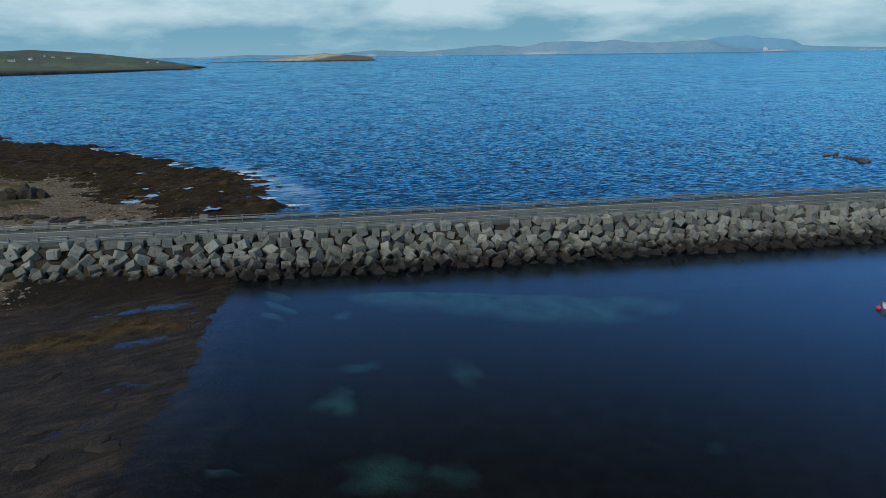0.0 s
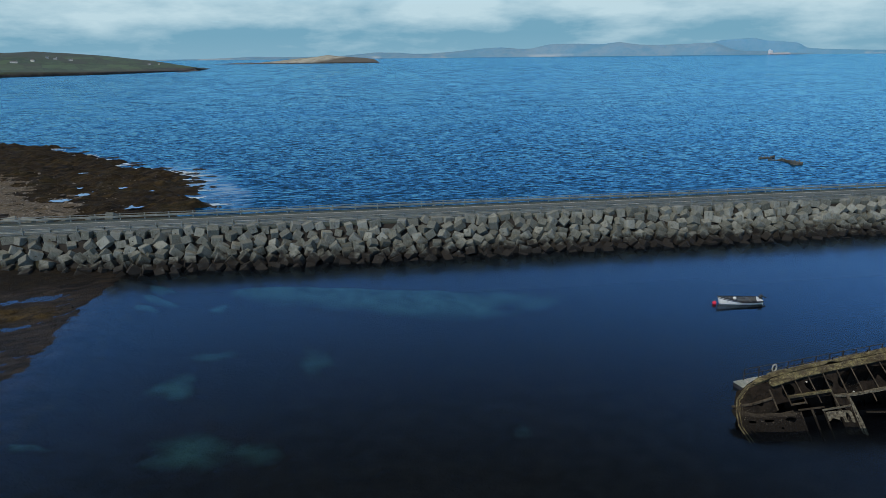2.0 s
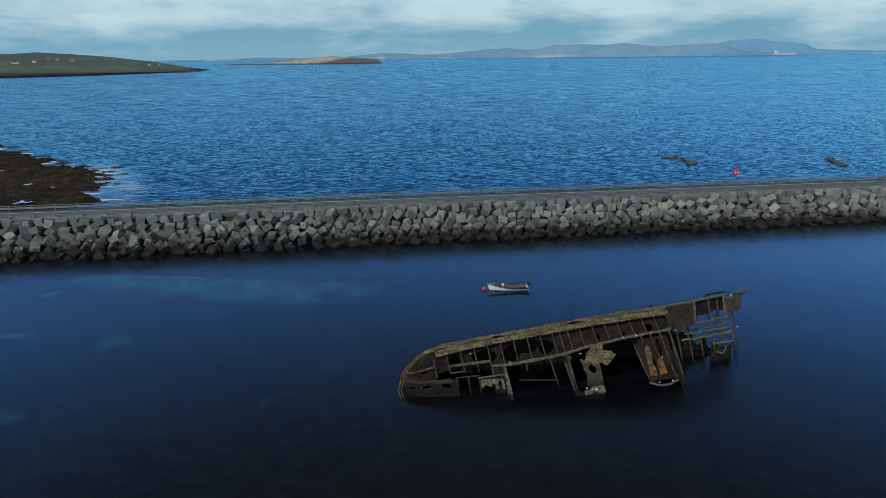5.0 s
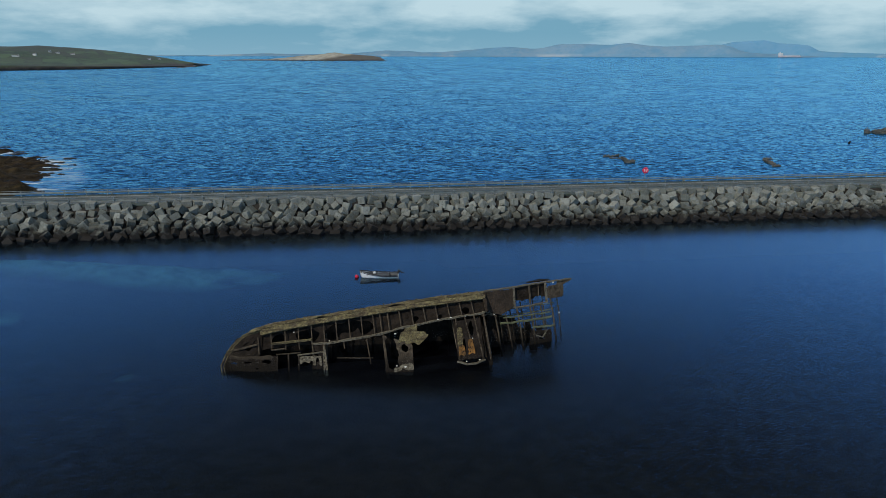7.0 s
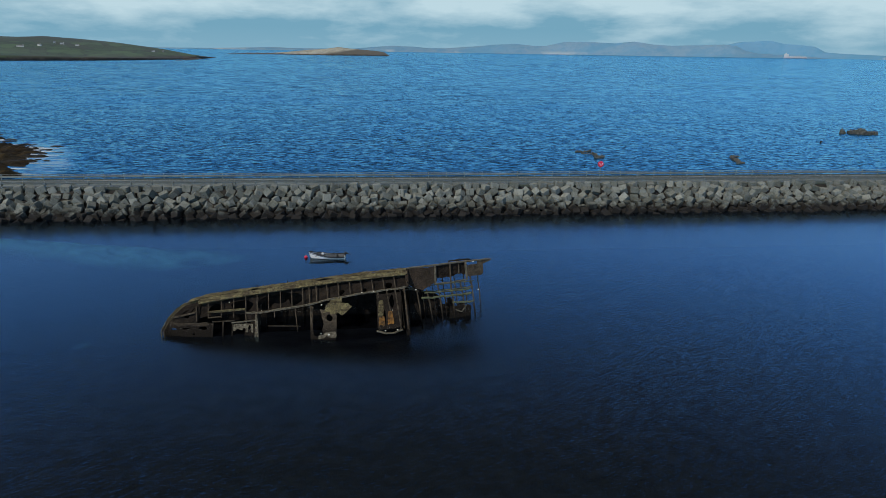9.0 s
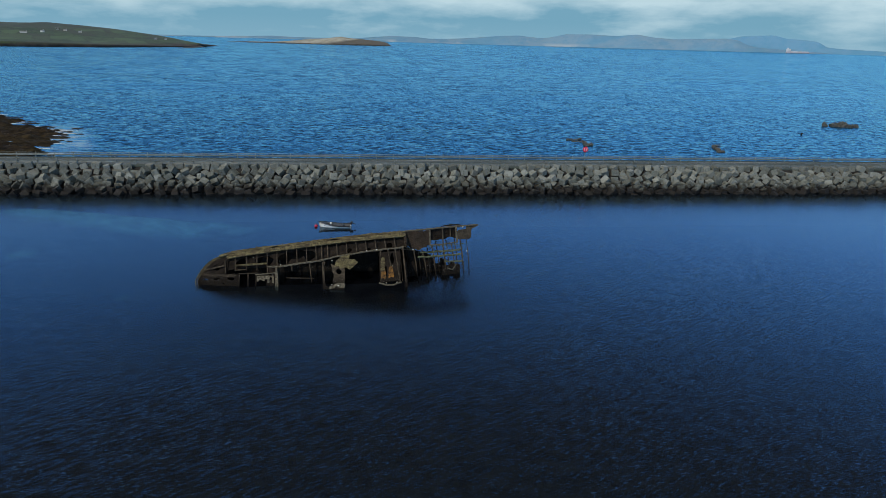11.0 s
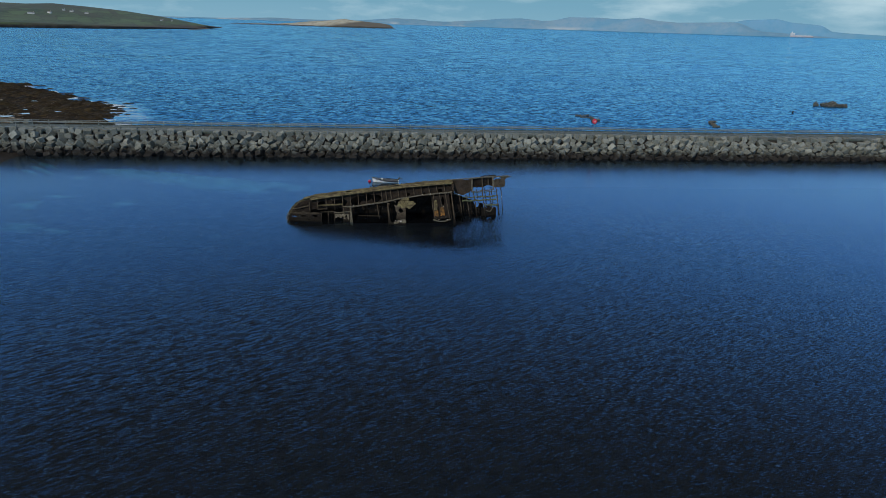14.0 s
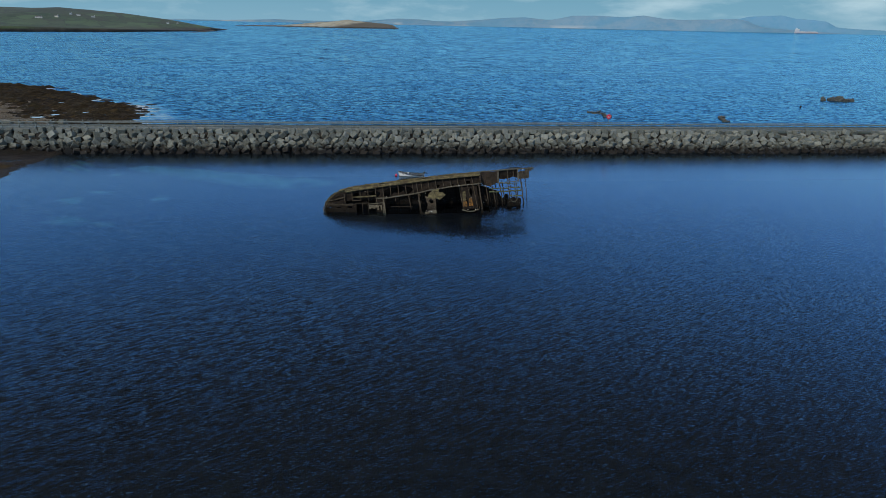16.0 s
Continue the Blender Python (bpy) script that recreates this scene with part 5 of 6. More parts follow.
for xa, za, xb, zb, back, w in ((63.4, 2.9, 64.1, -0.7, 0.0, 0.085), (64.5, 3.35, 65.1, -0.7, 0.0, 0.085), (65.8, 3.35, 66.3, -0.7, 0.0, 0.09), (66.8, 3.4, 67.4, -0.7, 0.0, 0.08), (67.8, 4.1, 68.4, -0.7, 0.0, 0.09), (62.45, 2.85, 62.95, -0.6, 0.0, 0.09),
                                (63.0, 2.6, 63.4, -0.7, 1.1, 0.07), (64.0, 3.2, 64.5, -0.7, 1.1, 0.07), (65.1, 3.4, 65.6, -0.7, 1.1, 0.07), (66.3, 3.5, 66.8, -0.7, 1.1, 0.07), (67.3, 3.6, 67.8, -0.7, 1.1, 0.07), (68.7, 3.7, 69.1, -0.7, 0.7, 0.07)):
    bm = bmesh.new()
    a, b = deck(xa, za, -back), deck(xb, zb, -back)
    tube(bm, [a, a.lerp(b, 0.4) + Vector((0.05, 0, 0)), a.lerp(b, 0.75), b], w * (0.85 if back == 0 else 0.75), 6)
    part("stern_post", bm, RIB, wreck)
for xa, za, xb, zb, back, w in ((62.9, 2.15, 67.9, 2.08, 0.0, 0.10), (63.2, 2.6, 67.8, 2.5, 0.0, 0.07), (63.0, 2.35, 68.4, 2.3, 1.1, 0.07), (64.2, 3.0, 68.4, 2.95, 0.8, 0.06), (66.0, 1.45, 68.1, 1.3, 0.0, 0.09)):
    bm = bmesh.new()
    tube(bm, [deck(xa + (xb - xa) * i / 10, za + (zb - za) * i / 10 + 0.03 * math.sin(i * 2.1), 0.03 - back) for i in range(11)], w * (1.05 if back == 0 else 0.7), 6)
    part("stringer", bm, WEED, wreck, "green-weeded stringer")
stick("stern_frame", BARNACLE, [deck(61.15, 3.7, 0.05), deck(61.9, 3.2, 0.1), deck(62.5, 2.85, 0.05)], 0.09)
sheet("fallen_plate", RUST, patch((65.6, -0.5), (67.85, -0.5), (67.85, 0.98), (65.75, 1.1), -0.1), 26, 18, ((0.5, 0.65, 0.15, 0.15),), 0.0, 0.07, 21)
stick("fallen_beam", BARNACLE, [deck(66.3, 0.75, 0.05), deck(66.9, 0.5, 0.05), deck(67.4, 1.05, 0.05)], 0.08)

# white droppings where the birds perch
for x, z, r in ((53.5, 2.45, 0.10), (62.35, 3.0, 0.12), (68.2, 5.02, 0.15), (68.67, 2.37, 0.12), (58.3, 3.42, 0.11), (59.6, 3.5, 0.12), (60.0, 2.0, 0.08), (59.3, 0.55, 0.10), (60.4, 0.6, 0.10), (48.0, 1.85, 0.08), (45.0, 2.35, 0.09), (57.2, 3.32, 0.10), (54.2, 0.35, 0.14), (53.5, 0.42, 0.10)):
    bm = bmesh.new()
    bmesh.ops.create_icosphere(bm, subdivisions=1, radius=1.0)
    for v in bm.verts:
        v.co = deck(x + v.co.x * r * 0.75 * (1 + 0.5 * v.co.z), z + v.co.z * r * 0.45, 0.12 + 0.05 * v.co.y)
    part("droppings", bm, GUANO, wreck, "white bird droppings")

# ---- pontoon moored behind the wreck ----
DECKGREY = plain("pontoon_decking", (0.33, 0.36, 0.33), (0.20, 0.23, 0.21), 1.3, 0.85)
BLACKSTEEL = plain("black_painted_steel", (0.020, 0.022, 0.026), (0.035, 0.036, 0.040), 2.0, 0.5)
ROPE = plain("pale_rope", (0.45, 0.45, 0.42), (0.30, 0.31, 0.30), 4.0, 0.9)
PA, PB = Vector((42.5, 37.1, 0.32)), Vector((57.5, 39.7, 0.32))
pontoon = thing("pontoon", 42.2, 37.0, 0.0, "floating pontoon with black railing and pale slatted deck", "pontoon")
along = (PB - PA).normalized()
across = Vector((-along.y, along.x, 0))
UP = Vector((0, 0, 1))
bm = bmesh.new()
bar(bm, PA + across * 0.5 - UP * 0.3, PB + across * 0.5 - UP * 0.3, 0.5, 1.1)
part("float", bm, BLACKSTEEL, pontoon)
for i in range(52):
    bm = bmesh.new()
    c = PA + along * (0.15 + i * 0.298) + across * 0.5
    add_box(bm, c, (0.26, 1.24, 0.05), Matrix.Rotation(math.atan2(along.y, along.x), 3, "Z"))
    part("plank", bm, DECKGREY, pontoon)
for i in range(11):
    bm = bmesh.new()
    c = PA + along * (0.9 + i * 1.42) + across * 1.0
    bar(bm, c, c + UP * 0.95, 0.07)
    part("railing_post", bm, BLACKSTEEL, pontoon)
for z in (0.93, 0.5):
    bm = bmesh.new()
    tube(bm, [PA + along * 0.9 + across * 1.0 + UP * z, PA + along * 15.1 + across * 1.0 + UP * z], 0.035)
    part("handrail", bm, BLACKSTEEL, pontoon)
bm = bmesh.new()
c = PA + along * 3.75 + across * 0.93 + UP * 0.62
tube(bm, [c + along * 0.2 * math.cos(a) + UP * 0.30 * math.sin(a) for a in (i * math.pi / 9 for i in range(19))], 0.06)
tagged(new("life_ring", mesh_of("life_ring", bm, ROPE, True)), "white life ring hung on the pontoon railing", "life ring")
for k, (a, b, r) in enumerate(((1.5, 0.45, 0.36), (2.2, 0.55, 0.30), (0.9, 0.4, 0.22))):
    bm = bmesh.new()
    c = PA + along * a + across * b + UP * 0.05
    tube(bm, [c + along * (r - 0.012 * j) * math.cos(j * 0.5) + across * (r - 0.012 * j) * math.sin(j * 0.5) + UP * (0.04 + 0.004 * j) for j in range(int(r * 60))], 0.035, 5)
    tagged(new("rope_coil", mesh_of("rope_coil", bm, ROPE, True)), "pale coil of mooring rope on the pontoon deck", "rope", "ropes on the pontoon")
bm = bmesh.new()
c = PA + along * 4.6 + across * 0.35 + UP * 0.12
add_box(bm, c, (0.9, 0.45, 0.2), Euler((0, 0, 0.5)).to_matrix(), 0.04)
tagged(new("crate", mesh_of("crate", bm, DECKGREY)), "low grey plastic crate on the pontoon deck", "crate")

# ---- open boat on its mooring ----
HULLWHITE = plain("white_boat_paint", (0.86, 0.87, 0.86), (0.72, 0.74, 0.73), 2.0, 0.35, 0.0, 0.002)
HULLBLACK = plain("black_gunwale", (0.018, 0.02, 0.024), (0.03, 0.03, 0.034), 2.0, 0.5)
BOATIN = plain("grey_boat_inside", (0.075, 0.085, 0.09), (0.04, 0.045, 0.05), 2.0, 0.7)
RED = plain("red_plastic", (0.66, 0.022, 0.07), (0.50, 0.02, 0.05), 3.0, 0.4, 0.0, 0.002)
CORK = plain("white_plastic", (0.72, 0.72, 0.70), (0.6, 0.6, 0.58), 3.0, 0.5, 0.0, 0.002)


def build_boat(x0, y0):
    e = thing("rowing_boat", x0, y0, 0, "white open boat with black gunwale and outboard motor, afloat", "boat")
    n, L = 18, 4.5

    def half(u):
        return 0.84 * (math.sin(math.pi * min(1, (u * 0.62 + 0.0) / 1.0)) ** 0.75) * (1 - 0.12 * smooth(0.6, 1, u)) if u > 0 else 0.0

    def sheer(u):
        return 0.27 + 0.52 * (1 - u) ** 2.2 + 0.06 * u ** 3

    def section(u, k, inset=0.0):
        """k from -1 (port gunwale) over 0 (keel) to 1."""
        w = max(0.0, half(u) - inset)
        s = abs(k)
        rake = 0.35 * (1 - u) ** 4 * (1 - s) if u < 0.3 else 0.0
        return Vector((x0 + u * L + rake, y0 + math.copysign(w * s ** 0.42, k), -0.12 + inset + (sheer(u) + 0.12 - inset) * s ** 2.0))

    def skin(k0, k1, m, inset=0.0):
        bm = bmesh.new()
        ks = [k0 + (k1 - k0) * j / m for j in range(m + 1)]
        g = [[bm.verts.new(section(i / n, k, inset)) for k in ks] for i in range(n + 1)]
        for i in range(n):
            for j in range(m):
                bm.faces.new((g[i][j], g[i][j + 1], g[i + 1][j + 1], g[i + 1][j]))
        bmesh.ops.remove_doubles(bm, verts=bm.verts, dist=0.0005)
        return bm

    part("hull", skin(-1, 1, 16), HULLWHITE, e, "", True)
    part("lining", skin(-0.96, 0.96, 12, 0.05), BOATIN, e, "grey inside of the boat", True)
    for s in (-1, 1):
        bm = bmesh.new()
        tube(bm, [section(i / n, s) + Vector((0, 0, 0.02)) for i in range(n + 1)], 0.05)
        part("gunwale", bm, HULLBLACK, e, "black rubbing strake")
    for s in (-1, 1):
        bm = bmesh.new()
        pts = [section(i / n, s * 0.92) + Vector((0, s * 0.015, 0)) for i in range(n + 1)]
        tube(bm, pts, 0.035)
        part("strake", bm, HULLBLACK, e)
    for u in (0.22, 0.48, 0.74):
        bm = bmesh.new()
        w = half(u) * 0.9
        add_box(bm, (x0 + u * L, y0, 0.28), (0.26, w * 2, 0.045), None, 0.01)
        part("thwart", bm, BOATIN, e)
    bm = bmesh.new()
    w = half(1) * 0.95
    add_box(bm, (x0 + L, y0, 0.16), (0.06, w * 2, 0.50), None, 0.01)
    part("transom", bm, HULLWHITE, e)
    bm = bmesh.new()
    add_box(bm, (x0 + L + 0.08, y0, 0.66), (0.34, 0.28, 0.40), Euler((0, 0.6, 0)).to_matrix(), 0.08)
    motor = part("outboard_motor", bm, HULLBLACK, e, "black outboard motor tilted up")
    bm = bmesh.new()
    bar(bm, (x0 + L + 0.15, y0, 0.62), (x0 + L + 0.72, y0, 0.46), 0.11, 0.09, 0, 0.02)
    part("drive_leg", bm, HULLBLACK, motor)
    bm = bmesh.new()
    add_box(bm, (x0 + L + 0.05, y0, 0.5), (0.18, 0.22, 0.3), None, 0.03)
    part("clamp", bm, HULLBLACK, motor)
    bm = bmesh.new()
    bmesh.ops.create_uvsphere(bm, u_segments=12, v_segments=8, radius=0.17, matrix=Matrix.Translation((x0 + 1.75, y0 - 0.15, 0.58)))
    part("fender", bm, CORK, e, "round white fender", True)
    bm = bmesh.new()
    add_box(bm, (x0 + 2.6, y0, 0.22), (1.2, 0.6, 0.2), None, 0.06)
    part("gear_box", bm, BOATIN, e)
    return e


boat = build_boat(50.55, 54.6)
boat.rotation_euler = (0, 0, radians(-5))
buoy = thing("mooring_buoy", 50.2, 54.5, 0, "round red mooring buoy floating by the boat", "buoy")
bm = bmesh.new()
bmesh.ops.create_uvsphere(bm, u_segments=16, v_segments=10, radius=0.22, matrix=Matrix.Translation((50.2, 54.5, 0.12)))
body = part("float", bm, RED, buoy, "", True)
bm = bmesh.new()
tube(bm, [(50.2 + 0.07 * math.cos(a), 54.5, 0.38 + 0.07 * math.sin(a)) for a in (i * math.pi / 5 for i in range(11))], 0.015)
part("ring", bm, STEEL, buoy)

# ---- life ring station by the road ----
station = thing("life_ring_stand", 100.0, 88.98, ROAD_Z, "round red life ring housing on a post beside the guard rail", "life ring")
bm = bmesh.new()
bar(bm, (100.0, 88.98, ROAD_Z - 0.1), (100.0, 88.98, ROAD_Z + 2.5), 0.09)
part("post", bm, STEEL, station)
bm = bmesh.new()
r = bmesh.ops.create_cone(bm, cap_ends=True, segments=20, radius1=0.56, radius2=0.50, depth=0.2, matrix=Matrix.Translation((100.0, 88.82, ROAD_Z + 2.3)) @ Matrix.Rotation(radians(90), 4, "X"))
bmesh.ops.bevel(bm, geom=[e for e in bm.edges if len(e.link_faces) == 2 and any(len(f.verts) > 4 for f in e.link_faces)], offset=0.04, segments=2, affect="EDGES")
housing = part("housing", bm, RED, station)
for dx in (-0.2, 0.2):
    bm = bmesh.new()
    add_box(bm, (100.0 + dx, 88.715, ROAD_Z + 2.32), (0.14, 0.03, 0.44), Euler((0, dx * 1.2, 0)).to_matrix(), 0.01)
    part("reflector", bm, CORK, housing, "white reflector strip")

# ---- blockships beyond the causeway ----


HULK = plain("bleached_wreck_iron", (0.115, 0.118, 0.105), (0.026, 0.026, 0.024), 0.9, 0.95, 0.0, 0.03, 5.0, 0.12)


def hulk(x, y, pieces, label):
    """Broken hull remains awash: a few ragged bulwarks and decks, each lofted with worn edges."""
    e = thing("blockship_wreck", x, y, 0, label, "shipwreck", "sunken wrecks beyond the causeway")
    for k, (x0, y0, x1, y1, w, h) in enumerate(pieces):
        bm = bmesh.new()
        n = 22
        a, b = Vector((x + x0, y + y0, 0)), Vector((x + x1, y + y1, 0))
        d = (b - a).normalized()
        s = Vector((-d.y, d.x, 0))
        rings = []
        for i in range(n + 1):
            u = i / n
            c = a.lerp(b, u)
            ww = w * (0.35 + 0.65 * math.sin(math.pi * min(1, 0.12 + u * 0.8)))
            hh = h * (0.75 + 0.9 * fbm(c.x, c.y, 0.9, k * 3.0, 3))
            rings.append([bm.verts.new(c + s * ww * p + Vector((0, 0, q))) for p, q in ((-0.5, -1.0), (-0.55, hh * 0.7), (-0.42, hh), (0.0, hh * 0.62), (0.38, hh * 0.85), (0.5, hh * 0.55), (0.5, -1.0))])
        for u, v in zip(rings, rings[1:]):
            for j in range(6):
                bm.faces.new((u[j], u[j + 1], v[j + 1], v[j]))
        bm.faces.new(rings[0])
        bm.faces.new(list(reversed(rings[-1])))
        bmesh.ops.recalc_face_normals(bm, faces=bm.faces)
        part("hull_section", bm, HULK, e)
        for i in range(4):
            c = a.lerp(b, 0.15 + 0.22 * i)
            bm = bmesh.new()
            bar(bm, c + Vector((0, 0, 0)), c + s * 0.3 + Vector((0.1, 0, h * (0.9 + 0.2 * math.sin(i * 2.0 + k)))), 0.16, 0.2, 0.3, 0.02)
            part("stanchion", bm, HULK, e)
    return e


hulk(112.5, 137.5, ((0.2, 5.0, 4.6, 5.8, 1.0, 0.55), (1.0, 2.8, 4.6, 1.0, 0.9, 0.35), (2.2, -4.5, 4.5, -4.3, 2.2, 0.8), (3.0, -3.4, 3.8, 2.2, 0.7, 0.7)), "dark wreck plates awash in the sea")
hulk(150.5, 127.5, ((0.4, 6.0, 3.0, 6.5, 0.9, 0.5), (0.2, 5.3, -2.6, -3.8, 1.4, 0.45), (-3.8, -4.2, -1.7, -4.0, 1.0, 0.4)), "low rusted wreck section just above the water")
hulk(225.0, 182.5, ((-6.0, 1.5, -4.2, 1.2, 1.5, 1.7), (-3.2, 1.2, 5.4, -1.3, 4.2, 1.2), (-2.4, 0.6, 1.5, -0.2, 1.6, 1.7)), "long low wreck hull with a raised end")

marker = thing("marker_post", 194.7, 160.0, 0, "dark iron post standing in the sea", "post")
bm = bmesh.new()
tube(bm, [(194.7, 160, -2.0), (194.72, 160, 0.15), (194.78, 160, 0.32)], 0.24, 8)
part("shaft", bm, RUST, marker)
bm = bmesh.new()
add_box(bm, (194.85, 160, 0.36), (0.75, 0.4, 0.4), Euler((0, -0.4, 0)).to_matrix(), 0.1)
part("head", bm, RUST, marker)

# ---- tanker at anchor far out ----
tanker = thing("tanker", 2572, 3717, 10, "white ship with a high deckhouse at anchor near the horizon", "ship")
SHIPWHITE = plain("ship_white", (0.64, 0.65, 0.66), (0.56, 0.57, 0.58), 0.05, 0.6)
bm = bmesh.new()
add_box(bm, (2572, 3717, 17), (140, 14, 8), None, 2.0)
part("hull", bm, plain("ship_hull", (0.56, 0.52, 0.54), (0.50, 0.42, 0.44), 0.05, 0.6), tanker)
bm = bmesh.new()
add_box(bm, (2582, 3716, 22), (100, 10, 3), None, 0.5)
part("deck_cargo", bm, SHIPWHITE, tanker)
bm = bmesh.new()
add_box(bm, (2514, 3717, 29), (22, 12, 16), None, 0.6)
part("deckhouse", bm, SHIPWHITE, tanker)
bm = bmesh.new()
add_box(bm, (2510, 3717, 39), (5, 5, 6), None, 0.5)
part("funnel", bm, SHIPWHITE, tanker)

# ---- shore details: stones, outlying rocks, pools, foam, an upturned dinghy ----
STONE = Mat("beach_stone")
STONE = STONE.done(STONE.mix(STONE.island(), (0.07, 0.060, 0.046), (0.21, 0.185, 0.15)), 0.9)
WEEDROCK = plain("weed_covered_rock", (0.020, 0.015, 0.009), (0.008, 0.007, 0.006), 1.5, 0.8, 0.0, 0.06, 7.0)


def rock_bm(bm, c, sx, sy, sz, rnd, sub=1):
    r = bmesh.ops.create_icosphere(bm, subdivisions=sub, radius=1.0)
    turn = Matrix.Rotation(rnd.uniform(0, 6.28), 3, "Z")
    for v in r["verts"]:
        q = v.co * (1 + rnd.uniform(-0.22, 0.22))
        v.co = Vector(c) + turn @ Vector((q.x * sx, q.y * sy, q.z * sz))


def scatter_stones():
    rnd = random.Random(5)
    base = bmesh.new()
    bmesh.ops.create_icosphere(base, subdivisions=1, radius=1.0)
    unit = [v.co.copy() for v in base.verts]
    tris = [tuple(v.index for v in f.verts) for f in base.faces]
    base.free()
    verts, faces = [], []
    tries = 0
    while len(faces) < 20 * 3200 and tries < 40000:
        tries += 1
        if rnd.random() < 0.7:
            x, y = rnd.uniform(-75, -22), rnd.uniform(98, 150)
        else:
            x, y = rnd.uniform(-46, -14), rnd.uniform(62, 75)
        z, weed, shingle, turf, sandy, wet = ground(x, y)
        if turf > 0.4 or z < 0.03 or rnd.random() > shingle + (0.05 if y > 80 else 0.0):
            continue
        r = rnd.uniform(0.07, 0.16) * (2.4 if rnd.random() < 0.05 else 1.0)
        b = len(verts)
        sx, sy = r * rnd.uniform(0.9, 1.8), r * rnd.uniform(0.7, 1.1)
        a = rnd.uniform(0, 6.28)
        for q in unit:
            q = q * (1 + rnd.uniform(-0.2, 0.2))
            verts.append((x + q.x * sx * math.cos(a) - q.y * sy * math.sin(a), y + q.x * sx * math.sin(a) + q.y * sy * math.cos(a), z + 0.02 + q.z * r * 0.55))
        faces += [tuple(b + i for i in f) for f in tris]
    me = bpy.data.meshes.new("stones")
    me.from_pydata(verts, [], faces)
    me.materials.append(STONE)
    tagged(new("stones", me), "scattered pale beach stones and shingle", "stones", "", "stuff")


scatter_stones()


def outlying_rock(x, y, sx, sy, sz, seed):
    rnd = random.Random(seed)
    bm = bmesh.new()
    for k in range(4):
        rock_bm(bm, (x + rnd.uniform(-0.7, 0.7) * sx, y + rnd.uniform(-0.6, 0.6) * sy, -0.12), sx * rnd.uniform(0.5, 0.8), sy * rnd.uniform(0.5, 0.8), sz * rnd.uniform(0.7, 1.2), rnd, 2)
    return solid("rock", bm, WEEDROCK, "low dark weed-covered rock awash off the point", "rock", "", False, "rocks off the point")


def shoreline(y):
    """The x at which the far shore meets the water, coming in from the sea."""
    x = 0.0
    while x > -150 and ground(x, y)[0] < 0.0:
        x -= 0.25
    return x


for k, (y, off, sx, sy) in enumerate(((168, 2.5, 2.2, 0.7), (160, 3.0, 2.6, 0.8), (156, 4.5, 2.0, 0.6), (153, 3.5, 2.4, 0.7), (148, 3.0, 2.0, 0.6), (144, 4.0, 1.4, 0.5), (131, 2.0, 1.0, 0.5), (112, 1.8, 1.6, 0.6), (178, 2.5, 2.0, 0.7), (203, 3.0, 3.0, 0.9))):
    outlying_rock(shoreline(y) + off, y, sx, sy, 0.30, 40 + k)

for k, (x, y, sx, sy) in enumerate(((-74.4, 205.7, 3.0, 0.9), (-58.8, 192.0, 2.0, 0.7), (-47.5, 179.1, 1.8, 0.7), (-36.4, 164.1, 2.6, 0.8), (-29.2, 157.1, 2.6, 0.6), (-20.9, 154.3, 1.8, 0.5), (-18.5, 142.0, 1.6, 0.5), (-11.0, 113.6, 1.2, 0.6))):
    outlying_rock(x, y, sx, sy, 0.36, 60 + k)

# boulders on the near shoal
for k, (x, y, s) in enumerate(((-16.1, 65.0, 0.9), (-25.2, 53.7, 0.8), (-17.7, 42.6, 0.9), (-21.1, 41.3, 1.0), (-19.4, 55.0, 0.5), (-28.0, 57.5, 0.8), (-22.6, 45.2, 0.5), (-31, 49, 0.7), (-26.5, 47.5, 0.45), (-18.4, 47.8, 0.4))):
    rnd = random.Random(80 + k)
    bm = bmesh.new()
    for i in range(3):
        rock_bm(bm, (x + rnd.uniform(-0.5, 0.5) * s, y + rnd.uniform(-0.4, 0.4) * s, 0.03), s * rnd.uniform(0.6, 1.1), s * rnd.uniform(0.4, 0.7), s * rnd.uniform(0.18, 0.32), rnd, 2)
    solid("boulder", bm, WEEDROCK, "dark boulder on the weedy shoal", "boulder", "", False, "boulders on the shoal")


# dark eroded bank at the edge of the turf
for k, (x, y, sx, sy, sz) in enumerate(((-55.0, 122.5, 3.4, 1.8, 2.1), (-60.5, 120.0, 4.5, 2.2, 1.8), (-43.0, 104.5, 4.0, 0.9, 0.5), (-49.5, 106.5, 4.0, 0.9, 0.5))):
    rnd = random.Random(120 + k)
    bm = bmesh.new()
    for i in range(6):
        rock_bm(bm, (x + rnd.uniform(-0.7, 0.7) * sx, y + rnd.uniform(-0.6, 0.6) * sy, ground(x, y)[0]), sx * rnd.uniform(0.35, 0.6), sy * rnd.uniform(0.5, 0.8), sz * rnd.uniform(0.6, 1.0), rnd, 2)
    solid("bank", bm, WEEDROCK, "dark eroded bank of rock and turf on the beach", "bank", "structure", False)


def blob(bm, x, y, z, rx, ry, seed, n=26):
    """A flat patch with a ragged outline."""
    c = bm.verts.new((x, y, z))
    ring = []
    for i in range(n):
        a = 2 * math.pi * i / n
        k = 1 + 0.9 * fbm(math.cos(a) * 1.3, math.sin(a) * 1.3, 1.0, seed, 4)
        ring.append(bm.verts.new((x + rx * k * math.cos(a), y + ry * k * math.sin(a), z)))
    for i in range(n):
        bm.faces.new((c, ring[i], ring[(i + 1) % n]))


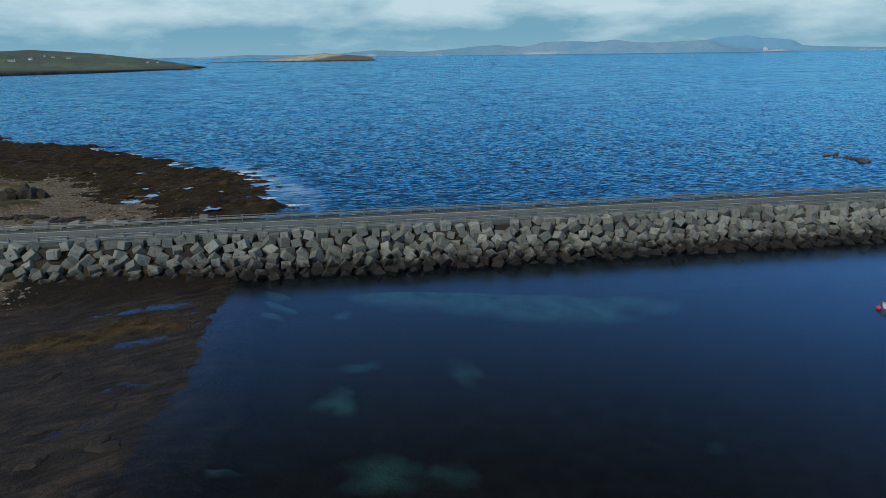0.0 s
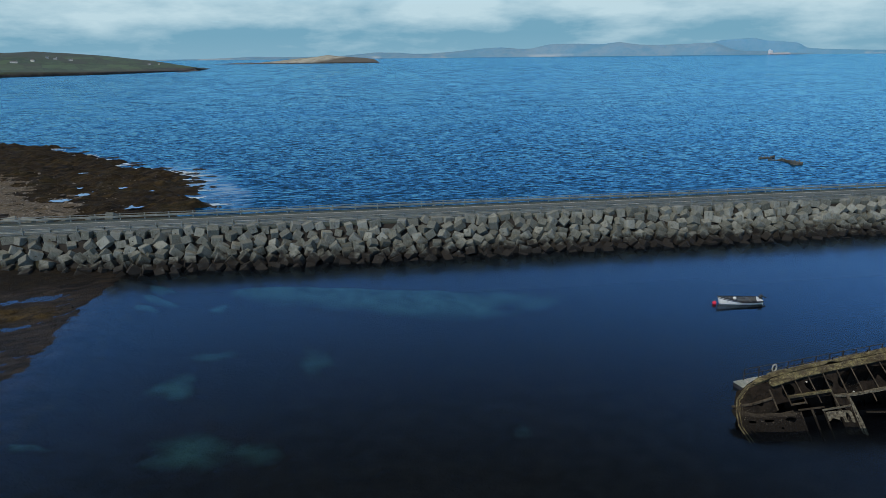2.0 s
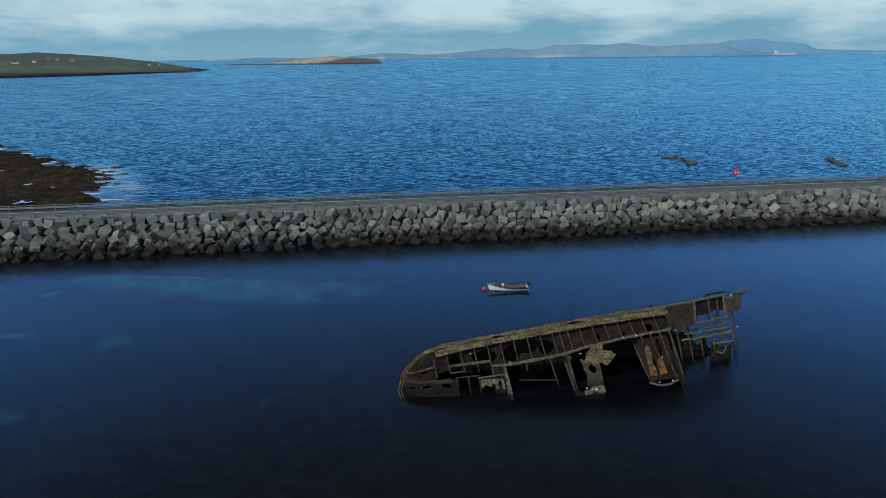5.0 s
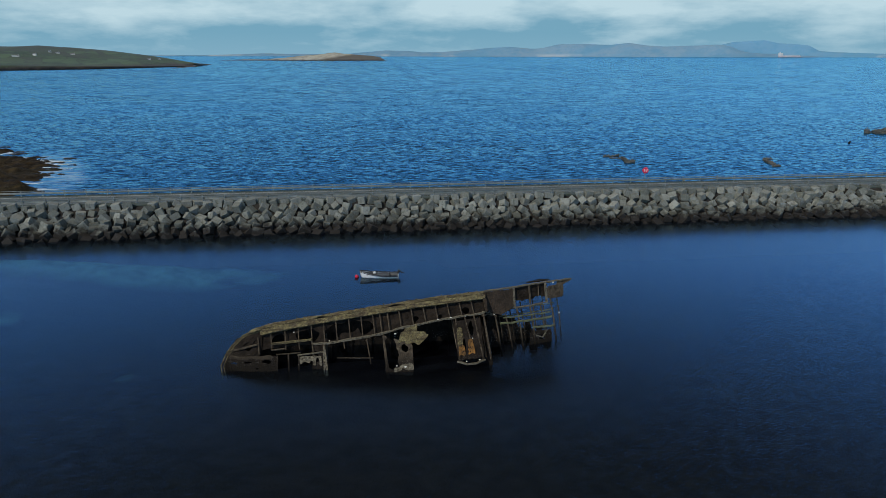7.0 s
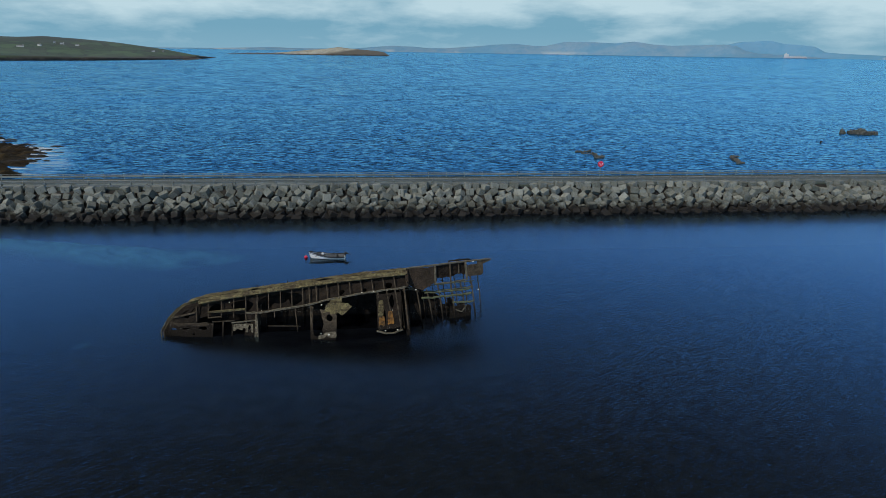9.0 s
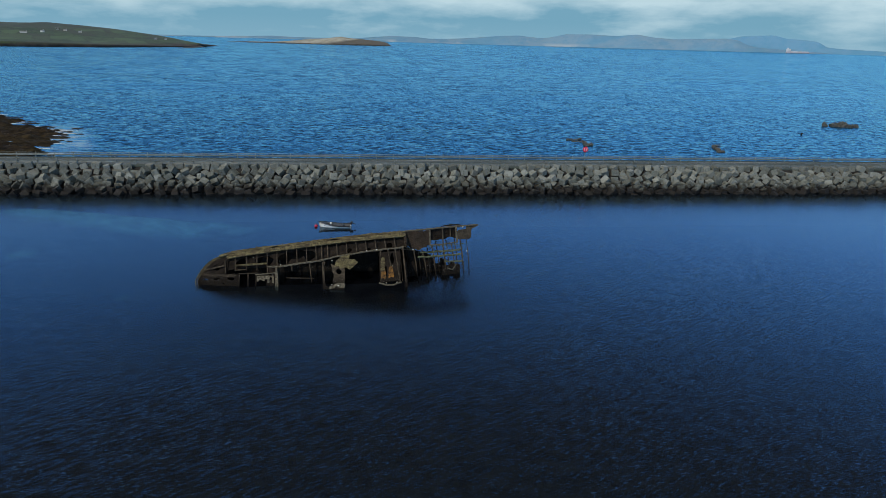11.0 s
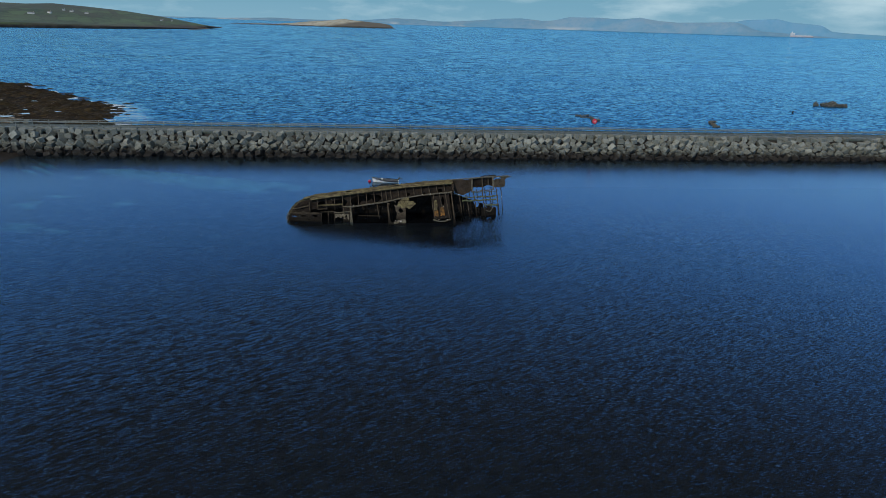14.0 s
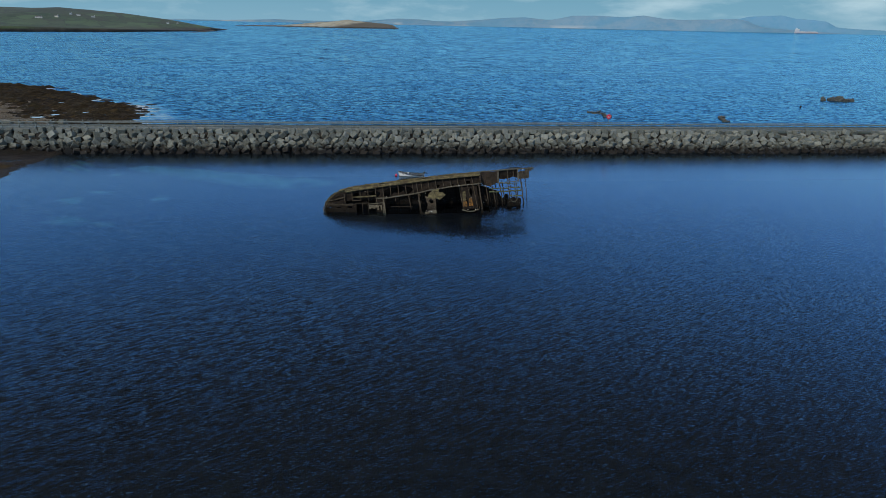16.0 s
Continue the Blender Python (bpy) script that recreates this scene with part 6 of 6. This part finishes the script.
def foam_material():
    k = Mat("sea_foam", "World")
    f = k.noise(2.4, 4.0, 0.7, 0.6, (0.6, 1.5, 1.0))
    return k.done(k.mix(k.ramp(f, 0.35, 0.65), (0.30, 0.38, 0.42), (0.62, 0.66, 0.68)), 0.5)


FOAM = foam_material()
bm = bmesh.new()
rnd = random.Random(21)
y = 114.0
while y < 212:
    blob(bm, shoreline(y) + rnd.uniform(0.1, 1.2), y, 0.02, rnd.uniform(1.2, 3.6), rnd.uniform(0.4, 1.1), y * 1.7)
    if 146 < y < 162:
        blob(bm, shoreline(y) + rnd.uniform(0.5, 2.0), y + 0.8, 0.02, rnd.uniform(2.0, 3.4), rnd.uniform(0.4, 0.7), y * 2.3)
    y += rnd.uniform(1.5, 5.5) if y > 138 else rnd.uniform(5, 9)
for x, y, rx, ry in ((-17.0, 138.5, 2.4, 0.7), (-21.5, 145.5, 2.8, 0.8), (-26.0, 149.5, 3.2, 0.9), (-30.5, 153.5, 3.0, 0.8), (-36.0, 158.5, 2.6, 0.7), (-41.0, 165.0, 2.6, 0.8), (-57.5, 185.0, 3.0, 0.9), (-82.0, 206.5, 4.0, 1.1)):
    blob(bm, x + 1.0, y, 0.021, rx, ry, x * 0.7 + y)
tagged(solid("foam", bm, FOAM, "white foam along the rocky shoreline", "foam", "stuff"), "", "", "", "stuff")


def pool_material():
    k = Mat("rock_pool_water", "World")
    return k.done((0.02, 0.035, 0.045), 0.04, 0.0, None, 1.0)


POOL = pool_material()
for k, (x, y, rx, ry) in enumerate(((-36.5, 117.2, 1.9, 1.2), (-34.4, 121.4, 1.2, 1.3), (-33.0, 118.5, 0.7, 0.6), (-22.2, 109.6, 1.2, 1.0), (-29.7, 129.1, 0.7, 0.9), (-42.0, 143.9, 0.6, 0.8), (-34.5, 127.8, 0.5, 0.6),
                                    (-36.8, 127.1, 0.7, 0.7), (-22.9, 123.9, 0.5, 0.4), (-20.5, 123.2, 0.5, 0.4))):
    z = max(ground(x + a * rx, y + b * ry)[0] for a in (-1, 0, 1) for b in (-1, 0, 1)) - 0.08
    bm = bmesh.new()
    blob(bm, x, y, z, rx, ry, 3 + k * 1.9)
    solid("rock_pool", bm, POOL, "still pool of water among the weedy ledges", "pool", "structure")

dinghy = thing("dinghy", -38.0, 72.2, 0.6, "small pale upturned dinghy lying on the shingle", "boat")
bm = bmesh.new()
g = []
for i in range(11):
    u = i / 10
    w = 0.62 * (1 - (2 * u - 0.9) ** 2 * 0.72) ** 0.5 if u < 0.97 else 0.2
    g.append([bm.verts.new((-39.3 + 2.2 * u, 72.2 + w * math.cos(math.pi * j / 8)  , 0.45 + 0.4 * (1 - 0.4 * abs(u - 0.45)) * math.sin(math.pi * j / 8))) for j in range(9)])
for a, b in zip(g, g[1:]):
    for j in range(8):
        bm.faces.new((a[j], a[j + 1], b[j + 1], b[j]))
bm.faces.new(g[0])
bm.faces.new(list(reversed(g[-1])))
bmesh.ops.recalc_face_normals(bm, faces=bm.faces)
part("hull", bm, HULLWHITE, dinghy, "", True)
bm = bmesh.new()
bar(bm, (-39.2, 72.2, 0.84), (-37.3, 72.2, 0.83), 0.06, 0.05)
part("keel", bm, HULLWHITE, dinghy)
